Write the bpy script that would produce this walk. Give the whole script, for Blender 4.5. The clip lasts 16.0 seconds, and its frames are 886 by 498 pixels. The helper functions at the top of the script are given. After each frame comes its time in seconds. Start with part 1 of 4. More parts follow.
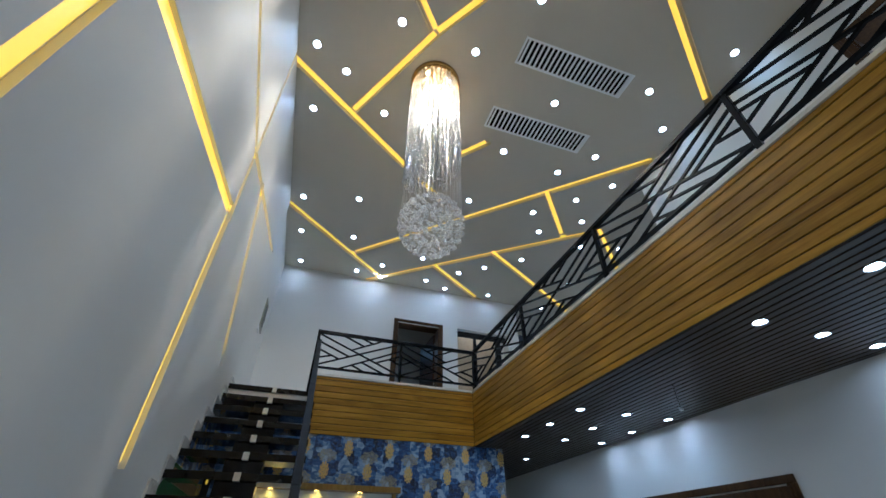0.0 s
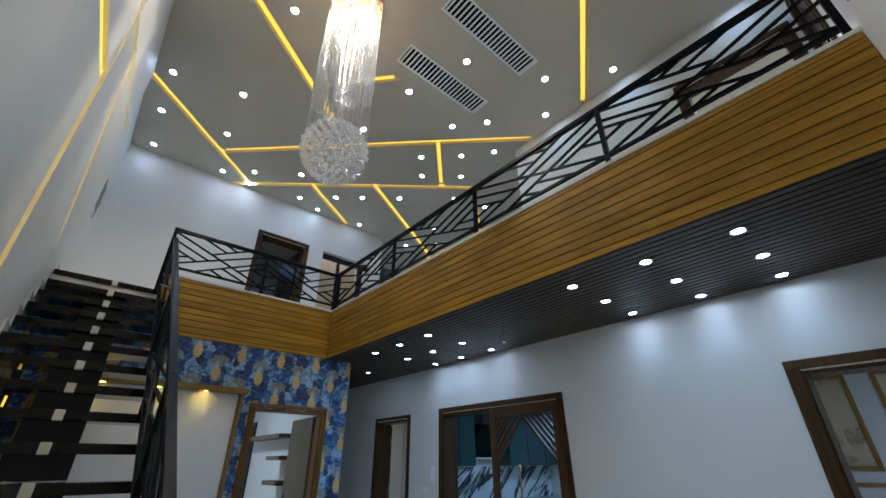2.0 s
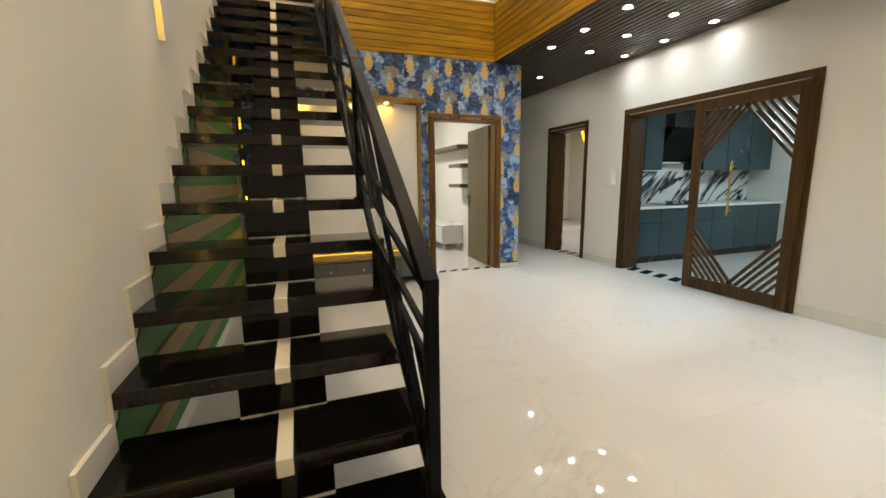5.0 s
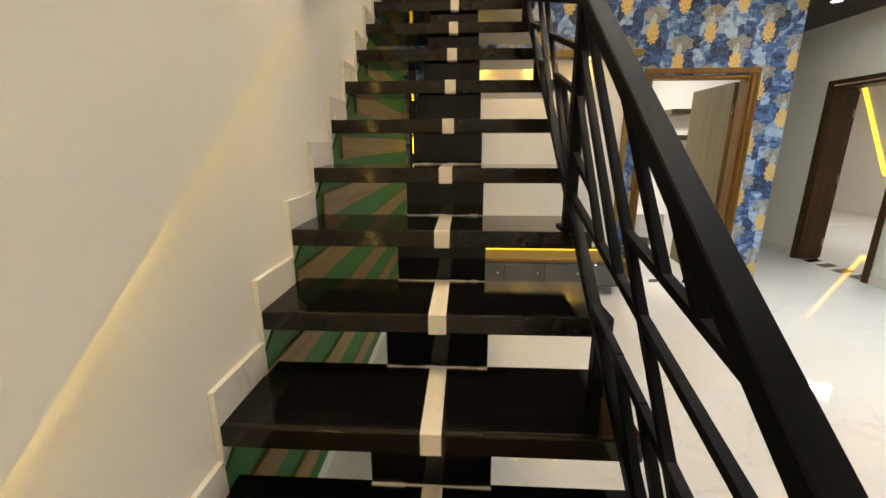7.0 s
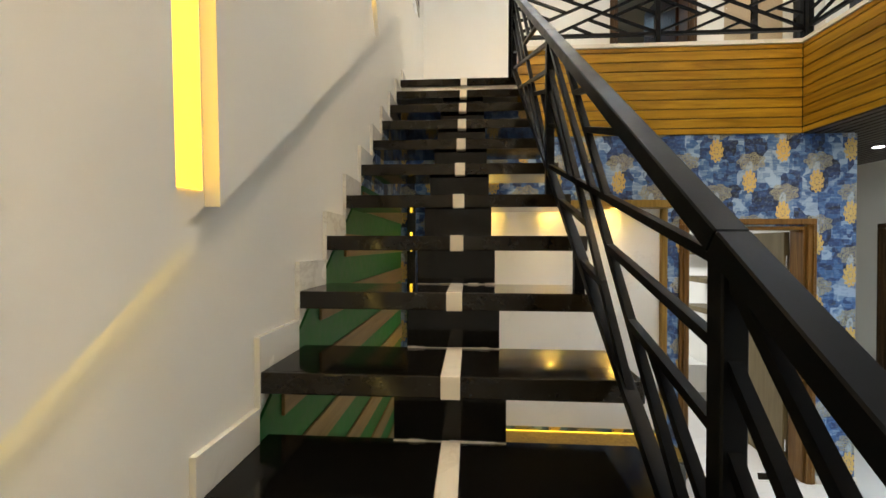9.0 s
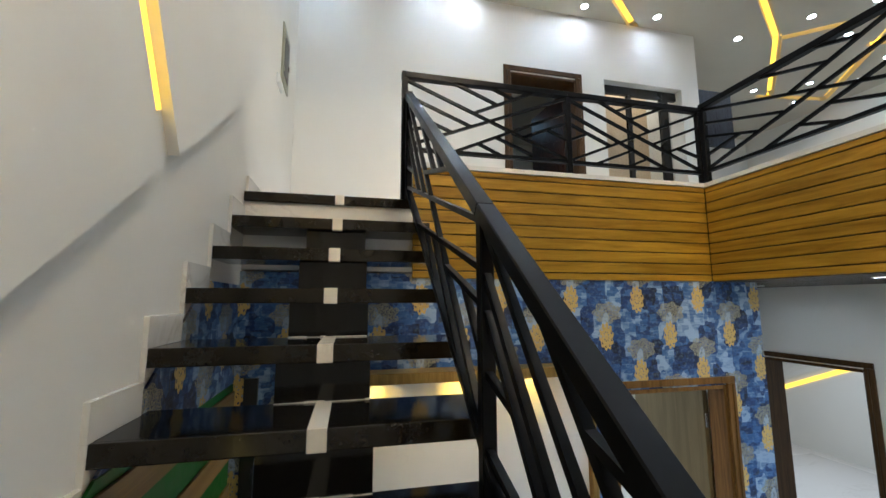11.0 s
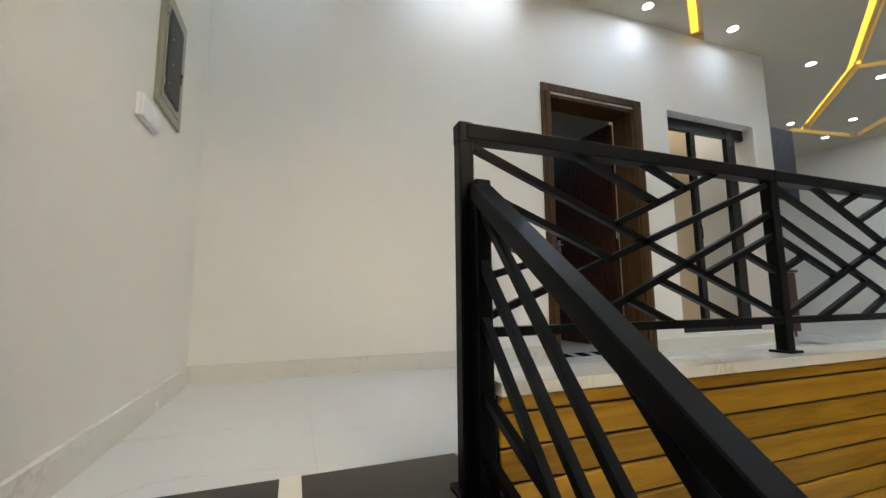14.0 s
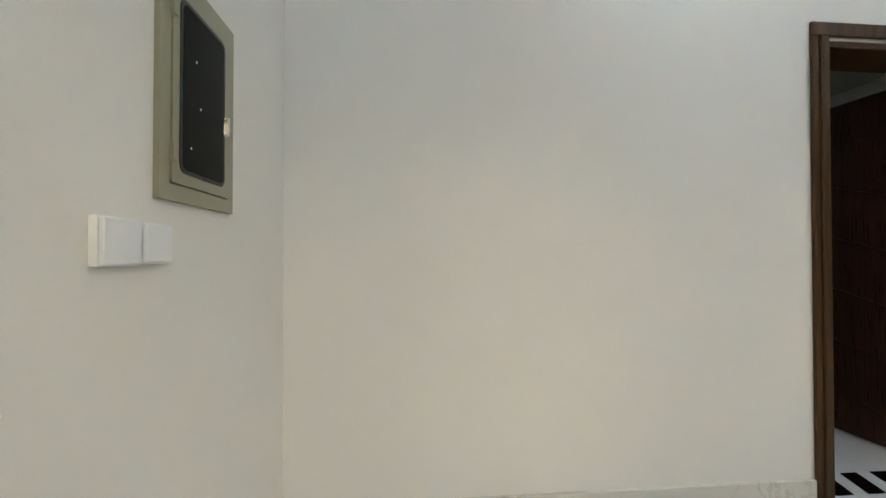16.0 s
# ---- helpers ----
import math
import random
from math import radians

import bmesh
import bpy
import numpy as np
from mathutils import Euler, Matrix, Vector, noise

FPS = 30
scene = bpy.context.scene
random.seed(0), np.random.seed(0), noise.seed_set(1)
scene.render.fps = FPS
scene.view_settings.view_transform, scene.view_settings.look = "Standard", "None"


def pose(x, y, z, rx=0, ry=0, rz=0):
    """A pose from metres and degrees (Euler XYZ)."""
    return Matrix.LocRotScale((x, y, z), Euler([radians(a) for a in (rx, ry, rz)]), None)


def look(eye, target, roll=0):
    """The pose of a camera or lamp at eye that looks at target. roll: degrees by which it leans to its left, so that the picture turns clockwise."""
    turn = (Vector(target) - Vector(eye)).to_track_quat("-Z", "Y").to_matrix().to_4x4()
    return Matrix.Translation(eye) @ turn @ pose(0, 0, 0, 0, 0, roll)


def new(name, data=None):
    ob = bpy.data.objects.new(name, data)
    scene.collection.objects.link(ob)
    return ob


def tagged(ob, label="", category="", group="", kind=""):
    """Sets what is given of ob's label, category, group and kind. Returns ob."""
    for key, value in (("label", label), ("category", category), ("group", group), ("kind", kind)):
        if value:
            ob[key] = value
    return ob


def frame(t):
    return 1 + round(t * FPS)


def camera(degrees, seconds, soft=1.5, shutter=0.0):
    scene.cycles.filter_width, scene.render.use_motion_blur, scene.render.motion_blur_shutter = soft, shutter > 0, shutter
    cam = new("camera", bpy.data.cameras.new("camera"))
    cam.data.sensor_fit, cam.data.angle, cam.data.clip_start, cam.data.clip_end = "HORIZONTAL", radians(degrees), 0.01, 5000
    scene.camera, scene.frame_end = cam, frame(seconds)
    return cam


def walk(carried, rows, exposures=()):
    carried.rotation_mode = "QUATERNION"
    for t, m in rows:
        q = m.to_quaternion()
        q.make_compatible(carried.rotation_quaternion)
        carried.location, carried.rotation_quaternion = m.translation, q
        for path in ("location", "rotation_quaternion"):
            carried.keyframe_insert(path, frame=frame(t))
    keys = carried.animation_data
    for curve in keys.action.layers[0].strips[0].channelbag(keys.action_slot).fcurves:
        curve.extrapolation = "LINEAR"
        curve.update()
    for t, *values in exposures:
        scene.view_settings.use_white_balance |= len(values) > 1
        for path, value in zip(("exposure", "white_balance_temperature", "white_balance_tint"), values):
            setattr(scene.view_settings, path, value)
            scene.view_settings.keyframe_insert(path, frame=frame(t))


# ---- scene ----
cam = camera(95.4, 16.0)
PATH = [
    (0, (0.935, -5.513, 1.588), (1.432, -4.008, 2.809), 0.3),
    (0.5, (0.84, -5.585, 1.588), (1.662, -4.252, 2.833), 0.2),
    (1, (0.718, -5.673, 1.584), (1.701, -4.466, 2.841), 0.1),
    (1.5, (0.575, -5.704, 1.528), (1.628, -4.498, 2.727), -0.4),
    (2, (0.569, -5.679, 1.442), (1.731, -4.347, 2.376), -0.3),
    (2.5, (0.56, -5.678, 1.375), (1.797, -4.233, 1.993), -0.7),
    (3, (0.575, -5.639, 1.297), (1.818, -4.098, 1.582), -0.8),
    (3.5, (0.625, -5.605, 1.246), (1.789, -3.979, 1.261), -0.7),
    (6, (0.625, -4.599, 1.278), (0.857, -2.657, 0.861), -0.4),
    (6.5, (0.633, -4.353, 1.392), (0.66, -2.41, 0.917), -0.4),
    (7, (0.608, -4.164, 1.448), (0.506, -2.233, 0.94), -0.1),
    (7.5, (0.584, -3.991, 1.519), (0.441, -2.056, 1.034), -0.3),
    (8, (0.599, -3.779, 1.626), (0.45, -1.808, 1.32), 0.1),
    (8.5, (0.603, -3.579, 1.774), (0.467, -1.587, 1.653), 0.1),
    (8.7, (0.58, -3.506, 1.817), (0.447, -1.512, 1.739), 0.1),
    (10.8, (0.632, -2.552, 2.593), (0.933, -0.593, 2.861), -0.2),
    (11, (0.609, -2.465, 2.656), (1.053, -0.532, 2.916), -0.1),
    (11.5, (0.671, -2.239, 2.802), (1.456, -0.419, 3.064), -0.0),
    (12, (0.656, -1.99, 3.019), (1.593, -0.24, 3.266), -0.2),
    (12.5, (0.626, -1.72, 3.198), (1.626, -0.006, 3.45), -0.1),
    (13, (0.652, -1.454, 3.387), (1.67, 0.25, 3.633), -0.1),
    (13.5, (0.643, -1.164, 3.61), (1.672, 0.536, 3.835), -0.1),
    (14, (0.528, -0.862, 3.74), (1.212, 1.001, 3.983), -0.5),
    (14.5, (0.443, -0.556, 3.956), (0.92, 1.378, 4.134), -0.2),
    (15, (0.398, -0.306, 4.131), (0.643, 1.677, 4.226), -0.5),
    (15.5, (0.413, -0.108, 4.277), (0.643, 1.878, 4.336), -0.3),
    (16, (0.495, 0.042, 4.389), (0.668, 2.034, 4.416), -0.0),
]
EXPOSURES = [(0.0, 0.8, 4850, 9), (1.5, 0.8, 4850, 9), (2.5, 1.15, 5700, 10), (3.5, 1.7, 7100, 12), (6.0, 2.15, 7900, 13), (7.5, 2.4, 7500, 13), (8.5, 2.2, 7150, 12),
             (11.0, 1.8, 5850, 10), (13.0, 1.7, 6250, 10), (14.5, 1.4, 6000, 9), (16.0, 1.4, 6000, 9)]
walk(cam, [(t, look(eye, target, roll)) for t, eye, target, roll in PATH], EXPOSURES)

# ---- world: night outside, a faint sky ----
world = bpy.data.worlds.new("night_sky")
scene.world = world
world.use_nodes = True
world.node_tree.nodes["Background"].inputs[0].default_value = (0.02, 0.025, 0.04, 1)
world.node_tree.nodes["Background"].inputs[1].default_value = 0.3

# strengths of the lamps, watts
W_CEIL, W_SOFFIT, W_ROOM, W_CHAND = 2.0, 3.9, 28.0, 480.0
COOL, NEUTRAL, WARM = (0.52, 0.78, 1.0), (1.0, 0.95, 0.86), (1.0, 0.62, 0.16)


# ---- node helpers ----
class Nodes:
    def __init__(self, name):
        self.m = bpy.data.materials.new(name)
        self.m.use_nodes = True
        self.t = self.m.node_tree
        self.p = self.t.nodes["Principled BSDF"]

    def n(self, kind, operation="", data_type="", distance=""):
        node = self.t.nodes.new(kind)
        if operation:
            node.operation = operation
        if data_type:
            node.data_type = data_type
        if distance:
            node.distance = distance
        return node

    def put(self, a, b):
        if isinstance(a, bpy.types.Node):
            a = a.outputs[0]
        if isinstance(a, bpy.types.NodeSocket):
            self.t.links.new(a, b)
        else:
            b.default_value = a

    def math(self, op, a, b=0.0, c=0.0):
        node = self.n("ShaderNodeMath", operation=op)
        for i, v in enumerate((a, b, c)):
            self.put(v, node.inputs[i])
        return node.outputs[0]

    def mix(self, f, a, b):
        node = self.n("ShaderNodeMix", data_type="RGBA")
        self.put(f, node.inputs[0])
        for i, v in ((6, a), (7, b)):
            if isinstance(v, tuple):
                v = (*v[:3], 1.0)
            self.put(v, node.inputs[i])
        return node.outputs[2]

    def coords(self, kind="Object", scale=(1, 1, 1), rot=(0, 0, 0)):
        node = self.n("ShaderNodeTexCoord")
        mp = self.n("ShaderNodeMapping")
        mp.inputs["Scale"].default_value = scale
        mp.inputs["Rotation"].default_value = rot
        self.t.links.new(node.outputs[kind], mp.inputs[0])
        return mp.outputs[0]

    def noise(self, vec, scale, detail=4.0, rough=0.5, distort=0.0):
        node = self.n("ShaderNodeTexNoise")
        self.put(vec, node.inputs["Vector"])
        node.inputs["Scale"].default_value = scale
        node.inputs["Detail"].default_value = detail
        node.inputs["Roughness"].default_value = rough
        node.inputs["Distortion"].default_value = distort
        return node.outputs["Fac"]

    def ramp(self, f, *stops):
        node = self.n("ShaderNodeValToRGB")
        el = node.color_ramp.elements
        while len(el) < len(stops):
            el.new(0.5)
        for e, (pos, col) in zip(el, stops):
            e.position = pos
            e.color = (*col, 1) if isinstance(col, tuple) else (col, col, col, 1)
        self.put(f, node.inputs[0])
        return node.outputs[0]

    def bump(self, h, strength=0.2, dist=0.01):
        node = self.n("ShaderNodeBump")
        node.inputs["Strength"].default_value = strength
        node.inputs["Distance"].default_value = dist
        self.put(h, node.inputs["Height"])
        self.t.links.new(node.outputs[0], self.p.inputs["Normal"])

    def base(self, c, rough=0.5, metal=0.0, spec=0.5, coat=0.0):
        if isinstance(c, tuple):
            c = (*c[:3], 1.0)
        self.put(c, self.p.inputs["Base Color"])
        self.put(rough, self.p.inputs["Roughness"])
        self.p.inputs["Metallic"].default_value = metal
        self.p.inputs["Specular IOR Level"].default_value = spec
        self.p.inputs["Coat Weight"].default_value = coat
        self.p.inputs["Coat Roughness"].default_value = 0.05
        return self.m


def scale_col(c, k):
    return tuple(min(1.0, v * k) for v in c)


def paint(name, c, rough=0.55, wear=0.05, bump=0.08):
    """Rolled wall paint: soft cloudy tone and a fine orange-peel."""
    s = Nodes(name)
    v = s.coords()
    big = s.noise(v, 1.3, 5, 0.6)
    col = s.mix(big, scale_col(c, 1 - wear), scale_col(c, 1 + wear * 0.6))
    s.bump(s.noise(v, 160, 3), bump, 0.002)
    rr = s.ramp(s.noise(v, 4, 3), (0.3, rough - 0.06), (0.7, rough + 0.06))
    return s.base(col, rr)


def wood(name, dark, light, rough=0.38, axis=0, scale=9.0, coat=0.0, spec=0.22):
    """Stained wood: grain stretched along one axis, and each piece a little different."""
    s = Nodes(name)
    sc = [scale, scale, scale]
    sc[axis] = scale * 0.06
    v = s.coords("Object", tuple(sc))
    info = s.n("ShaderNodeObjectInfo")
    off = s.n("ShaderNodeVectorMath", operation="ADD")
    s.t.links.new(v, off.inputs[0])
    comb = s.n("ShaderNodeCombineXYZ")
    for i in range(3):
        s.put(s.math("MULTIPLY", info.outputs["Random"], 37.0), comb.inputs[i])
    s.t.links.new(comb.outputs[0], off.inputs[1])
    vec = off.outputs[0]
    g1 = s.noise(vec, 1.6, 6, 0.62, 1.2)
    g2 = s.noise(vec, 9.0, 3, 0.7)
    f = s.math("ADD", s.math("MULTIPLY", g1, 0.75), s.math("MULTIPLY", g2, 0.25))
    f = s.math("ADD", f, s.math("MULTIPLY", s.math("SUBTRACT", info.outputs["Random"], 0.5), 0.12))
    col = s.ramp(f, (0.34, dark), (0.66, light))
    s.bump(f, 0.12, 0.004)
    return s.base(col, s.ramp(g2, (0.3, rough - 0.06), (0.7, rough + 0.08)), coat=coat, spec=spec)


def marble(name, c, vein, rough=0.07, scale=1.0, thin=0.03, amount=0.35):
    """Polished stone with thin wandering veins; each tile takes another stretch of it."""
    s = Nodes(name)
    v = s.coords("Object", (scale, scale, scale))
    info = s.n("ShaderNodeObjectInfo")
    off = s.n("ShaderNodeVectorMath", operation="ADD")
    s.t.links.new(v, off.inputs[0])
    comb = s.n("ShaderNodeCombineXYZ")
    for i in range(3):
        s.put(s.math("MULTIPLY", info.outputs["Random"], 23.0), comb.inputs[i])
    s.t.links.new(comb.outputs[0], off.inputs[1])
    vec = off.outputs[0]
    a = s.noise(vec, 1.1, 7, 0.62, 1.4)
    ridge = s.math("ABSOLUTE", s.math("SUBTRACT", a, 0.5))
    f = s.ramp(ridge, (0.0, 1.0), (thin, 0.0))
    brk = s.ramp(s.noise(vec, 0.9, 2), (0.48, 0.0), (0.62, 1.0))
    f = s.math("MULTIPLY", s.math("MULTIPLY", f, brk), amount)
    cloud = s.noise(vec, 0.7, 4)
    col = s.mix(s.math("MULTIPLY", cloud, 0.35), c, scale_col(c, 0.86))
    col = s.mix(f, col, vein)
    return s.base(col, s.ramp(s.noise(vec, 5, 3), (0.3, rough), (0.75, rough * 1.8)), spec=0.5)


def plain(name, c, rough=0.5, metal=0.0, grain=30.0, vary=0.12, coat=0.0, spec=0.5):
    s = Nodes(name)
    v = s.coords()
    n1 = s.noise(v, grain, 4, 0.6)
    n2 = s.noise(v, grain * 0.1, 3)
    f = s.math("ADD", s.math("MULTIPLY", n1, 0.4), s.math("MULTIPLY", n2, 0.6))
    col = s.mix(f, scale_col(c, 1 - vary), scale_col(c, 1 + vary))
    s.bump(n1, 0.05, 0.002)
    return s.base(col, s.ramp(n2, (0.3, max(0.02, rough - 0.05)), (0.7, rough + 0.05)), metal, spec, coat)


def glow(name, c, strength):
    s = Nodes(name)
    s.base(tuple(0.12 + 0.78 * v for v in c), 0.4)
    s.p.inputs["Emission Color"].default_value = (*c, 1)
    s.p.inputs["Emission Strength"].default_value = strength
    return s.m


def clear(name, tint=(1, 1, 1), rough=0.0, ior=1.45):
    s = Nodes(name)
    s.base(tint, rough)
    s.p.inputs["Transmission Weight"].default_value = 1.0
    s.p.inputs["IOR"].default_value = ior
    return s.m


def wallpaper_mat():
    """Brushed blue patches with yellow medallions in staggered rows and grey blossom clusters."""
    s = Nodes("blue_floral_wallpaper")
    tc = s.n("ShaderNodeTexCoord")
    sep = s.n("ShaderNodeSeparateXYZ")
    s.t.links.new(tc.outputs["Object"], sep.inputs[0])
    X, Z = sep.outputs[0], sep.outputs[2]
    vec = s.coords("Object", (1, 0.05, 1))
    # squarish brush patches
    def patches(sc, stretch):
        vo = s.n("ShaderNodeTexVoronoi", distance="CHEBYCHEV")
        vo.inputs["Scale"].default_value = sc
        vo.inputs["Randomness"].default_value = 0.9
        s.t.links.new(s.coords("Object", (1, 0.0, stretch)), vo.inputs["Vector"])
        return vo.outputs["Color"]
    def grey(c):
        b = s.n("ShaderNodeRGBToBW")
        s.t.links.new(c, b.inputs[0])
        return b.outputs[0]
    p1, p2 = grey(patches(9.0, 0.75)), grey(patches(19.0, 1.5))
    br = s.noise(s.coords("Object", (14, 0.1, 60)), 1.0, 4, 0.7)
    f = s.math("ADD", s.math("ADD", s.math("MULTIPLY", p1, 0.5), s.math("MULTIPLY", p2, 0.28)), s.math("MULTIPLY", br, 0.3))
    col = s.ramp(f, (0.33, (0.004, 0.008, 0.030)), (0.47, (0.012, 0.043, 0.16)), (0.60, (0.045, 0.135, 0.35)), (0.73, (0.33, 0.45, 0.62)))
    DX, DZ = 0.513, 0.50

    def motif(ox, oz, rx, rz, petals, fill):
        def cell(px, pz):
            u = s.math("SUBTRACT", s.math("FRACT", s.math("DIVIDE", s.math("ADD", X, px), DX)), 0.5)
            w = s.math("SUBTRACT", s.math("FRACT", s.math("DIVIDE", s.math("ADD", Z, pz), DZ)), 0.5)
            u, w = s.math("MULTIPLY", u, DX / rx), s.math("MULTIPLY", w, DZ / rz)
            r = s.math("SQRT", s.math("ADD", s.math("MULTIPLY", u, u), s.math("MULTIPLY", w, w)))
            a = s.math("ARCTAN2", u, w)
            edge = s.math("ADD", 0.82, s.math("MULTIPLY", s.math("SINE", s.math("MULTIPLY", a, petals)), 0.08))
            inside = s.math("LESS_THAN", r, edge)
            # scrollwork: rings crossed by rays
            lace = s.math("ADD", s.math("SINE", s.math("MULTIPLY", r, 17.0)), s.math("SINE", s.math("MULTIPLY", a, 9.0)))
            lace = s.math("GREATER_THAN", lace, fill)
            return s.math("MULTIPLY", inside, lace)
        return s.math("MAXIMUM", cell(ox, oz), cell(ox + DX / 2, oz + DZ / 2))

    rag = s.noise(s.coords("Object", (1, 0, 1)), 42, 3, 0.7)
    fine = s.noise(s.coords("Object", (1, 0, 1)), 120, 2, 0.7)
    col = s.mix(s.math("MULTIPLY", s.ramp(rag, (0.5, 0.0), (0.72, 1.0)), 0.35), col, (0.30, 0.40, 0.52))
    blossom = s.math("MULTIPLY", motif(0.2455 - 0.27, 0.08 + 0.09, 0.13, 0.085, 7, -9.0), s.ramp(fine, (0.42, 0.0), (0.50, 1.0)))
    col = s.mix(s.math("MULTIPLY", blossom, 0.95), col, s.mix(rag, (0.03, 0.03, 0.03), (0.60, 0.56, 0.38)))
    stem = s.math("MULTIPLY", motif(0.2455, 0.08 - 0.10, 0.032, 0.075, 3, -9.0), s.ramp(rag, (0.35, 0.0), (0.5, 1.0)))
    col = s.mix(s.math("MULTIPLY", stem, 0.7), col, (0.42, 0.52, 0.64))
    gold = s.mix(fine, (0.40, 0.25, 0.05), (0.86, 0.62, 0.22))
    col = s.mix(motif(0.2455, 0.08, 0.064, 0.108, 10, -1.45), col, gold)
    s.bump(br, 0.1, 0.002)
    return s.base(col, 0.5)


def bold_veins():
    """White slab with broad slanting black veins."""
    s = Nodes("white_stone_with_black_veins")
    turn = s.n("ShaderNodeMapping")
    turn.inputs["Rotation"].default_value = (0, 0.75, 0)
    s.t.links.new(s.coords("Object", (1, 1, 1)), turn.inputs["Vector"])
    stretch = s.n("ShaderNodeMapping")
    stretch.inputs["Scale"].default_value = (0.6, 1.0, 2.6)
    s.t.links.new(turn.outputs[0], stretch.inputs["Vector"])
    v = stretch.outputs[0]
    a = s.noise(v, 1.0, 5, 0.6, 0.7)
    ridge = s.math("ABSOLUTE", s.math("SUBTRACT", a, 0.5))
    f = s.ramp(ridge, (0.012, 1.0), (0.045, 0.0))
    return s.base(s.mix(f, (0.78, 0.79, 0.80), (0.02, 0.022, 0.03)), 0.12)


M = {}
M["wall"] = paint("warm_white_wall_paint", (0.78, 0.75, 0.68))
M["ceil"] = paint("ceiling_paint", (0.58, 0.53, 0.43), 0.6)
M["upper"] = paint("upper_wall_paint", (0.80, 0.78, 0.73))
M["floor"] = marble("white_polished_marble", (0.70, 0.682, 0.655), (0.42, 0.38, 0.34), 0.025, 0.8, 0.012, 0.28)
M["grout"] = plain("pale_grout", (0.66, 0.64, 0.61), 0.7)
M["skirt"] = marble("pale_skirting_tile", (0.74, 0.71, 0.64), (0.4, 0.34, 0.28), 0.16, 1.5, 0.025, 0.4)
M["granite"] = plain("black_polished_granite", (0.004, 0.0035, 0.003), 0.06, 0.0, 180, 0.5, spec=0.26)
M["granite_edge"] = plain("brown_black_granite_nosing", (0.012, 0.009, 0.005), 0.12, 0.0, 120, 0.4, spec=0.3)
M["stripe"] = marble("cream_stone_inlay", (0.80, 0.74, 0.62), (0.5, 0.42, 0.3), 0.15, 3, 0.03, 0.3)
M["fascia_y"] = wood("oak_cladding_along", (0.20, 0.100, 0.007), (0.47, 0.262, 0.022), 0.42, 1, 9)
M["fascia_x"] = wood("oak_cladding_across", (0.20, 0.100, 0.007), (0.47, 0.262, 0.022), 0.42, 0, 9)
M["groove"] = plain("shadow_joint_brown", (0.016, 0.008, 0.003), 0.7)
M["slat"] = wood("dark_walnut_slat", (0.026, 0.018, 0.010), (0.066, 0.046, 0.027), 0.33, 1, 12, spec=0.4)
M["frame"] = wood("walnut_door_frame", (0.035, 0.017, 0.006), (0.095, 0.048, 0.017), 0.34, 2, 14)
M["frame_light"] = wood("light_walnut_frame", (0.10, 0.046, 0.010), (0.24, 0.125, 0.034), 0.34, 2, 14)
M["door_tan"] = wood("taupe_door_veneer", (0.105, 0.078, 0.036), (0.17, 0.13, 0.066), 0.4, 2, 10)
M["door_red"] = wood("mahogany_door", (0.022, 0.008, 0.004), (0.060, 0.020, 0.009), 0.3, 2, 12)
M["door_navy"] = wood("ink_dark_door", (0.012, 0.014, 0.020), (0.034, 0.040, 0.055), 0.3, 2, 12)
M["gold_wood"] = wood("honey_wood_trim", (0.20, 0.12, 0.025), (0.36, 0.23, 0.06), 0.35, 2, 14)
M["iron"] = plain("black_powder_coated_steel", (0.0032, 0.0034, 0.0042), 0.36, 0.0, 90, 0.2, spec=0.10)
M["brass"] = plain("brushed_brass", (0.62, 0.40, 0.12), 0.25, 1.0, 60, 0.1)
M["chrome"] = plain("chrome", (0.72, 0.72, 0.72), 0.12, 1.0, 40, 0.05)
M["white"] = plain("white_plastic", (0.80, 0.80, 0.78), 0.35, 0.0, 20, 0.03)
M["grey_lacquer"] = plain("dark_grey_lacquer", (0.075, 0.078, 0.075), 0.12, 0.0, 20, 0.08, 0.4)
M["white_lacquer"] = plain("white_lacquer", (0.74, 0.73, 0.70), 0.15, 0.0, 20, 0.04, 0.3)
M["teal"] = plain("dark_teal_lacquer", (0.010, 0.045, 0.058), 0.16, 0.0, 12, 0.15, 0.4)
M["black"] = plain("black_plastic", (0.012, 0.012, 0.013), 0.3, 0.0, 40, 0.2)
M["black_glass"] = plain("smoked_black_glass", (0.006, 0.007, 0.006), 0.08, 0.0, 10, 0.2, spec=0.06)
M["splash"] = bold_veins()
M["counter"] = marble("white_quartz_worktop", (0.80, 0.80, 0.79), (0.5, 0.5, 0.5), 0.1, 2, 0.02, 0.2)
M["green"] = plain("moss_green_panel", (0.006, 0.15, 0.022), 0.5, 0.0, 220, 0.35)
M["batten"] = wood("brown_oak_plank", (0.20, 0.12, 0.045), (0.36, 0.23, 0.095), 0.35, 1, 12)
M["led_warm"] = glow("warm_led_strip", (1.0, 0.60, 0.035), 0.62)
M["led_edge"] = glow("hidden_warm_led", (1.0, 0.76, 0.22), 1.5)
M["led_spot"] = glow("cool_downlight_lens", (0.80, 0.90, 1.0), 38.0)
M["led_spot_warm"] = glow("warm_spot_lens", (1.0, 0.62, 0.10), 30.0)
M["led_chand"] = glow("chandelier_bulb", (1.0, 0.66, 0.28), 28.0)
M["crystal"] = clear("crystal_bead", (1, 1, 1), 0.02, 1.52)
M["crystal"].node_tree.nodes["Principled BSDF"].inputs["Transmission Weight"].default_value = 0.85
M["crystal"].node_tree.nodes["Principled BSDF"].inputs["Metallic"].default_value = 0.12
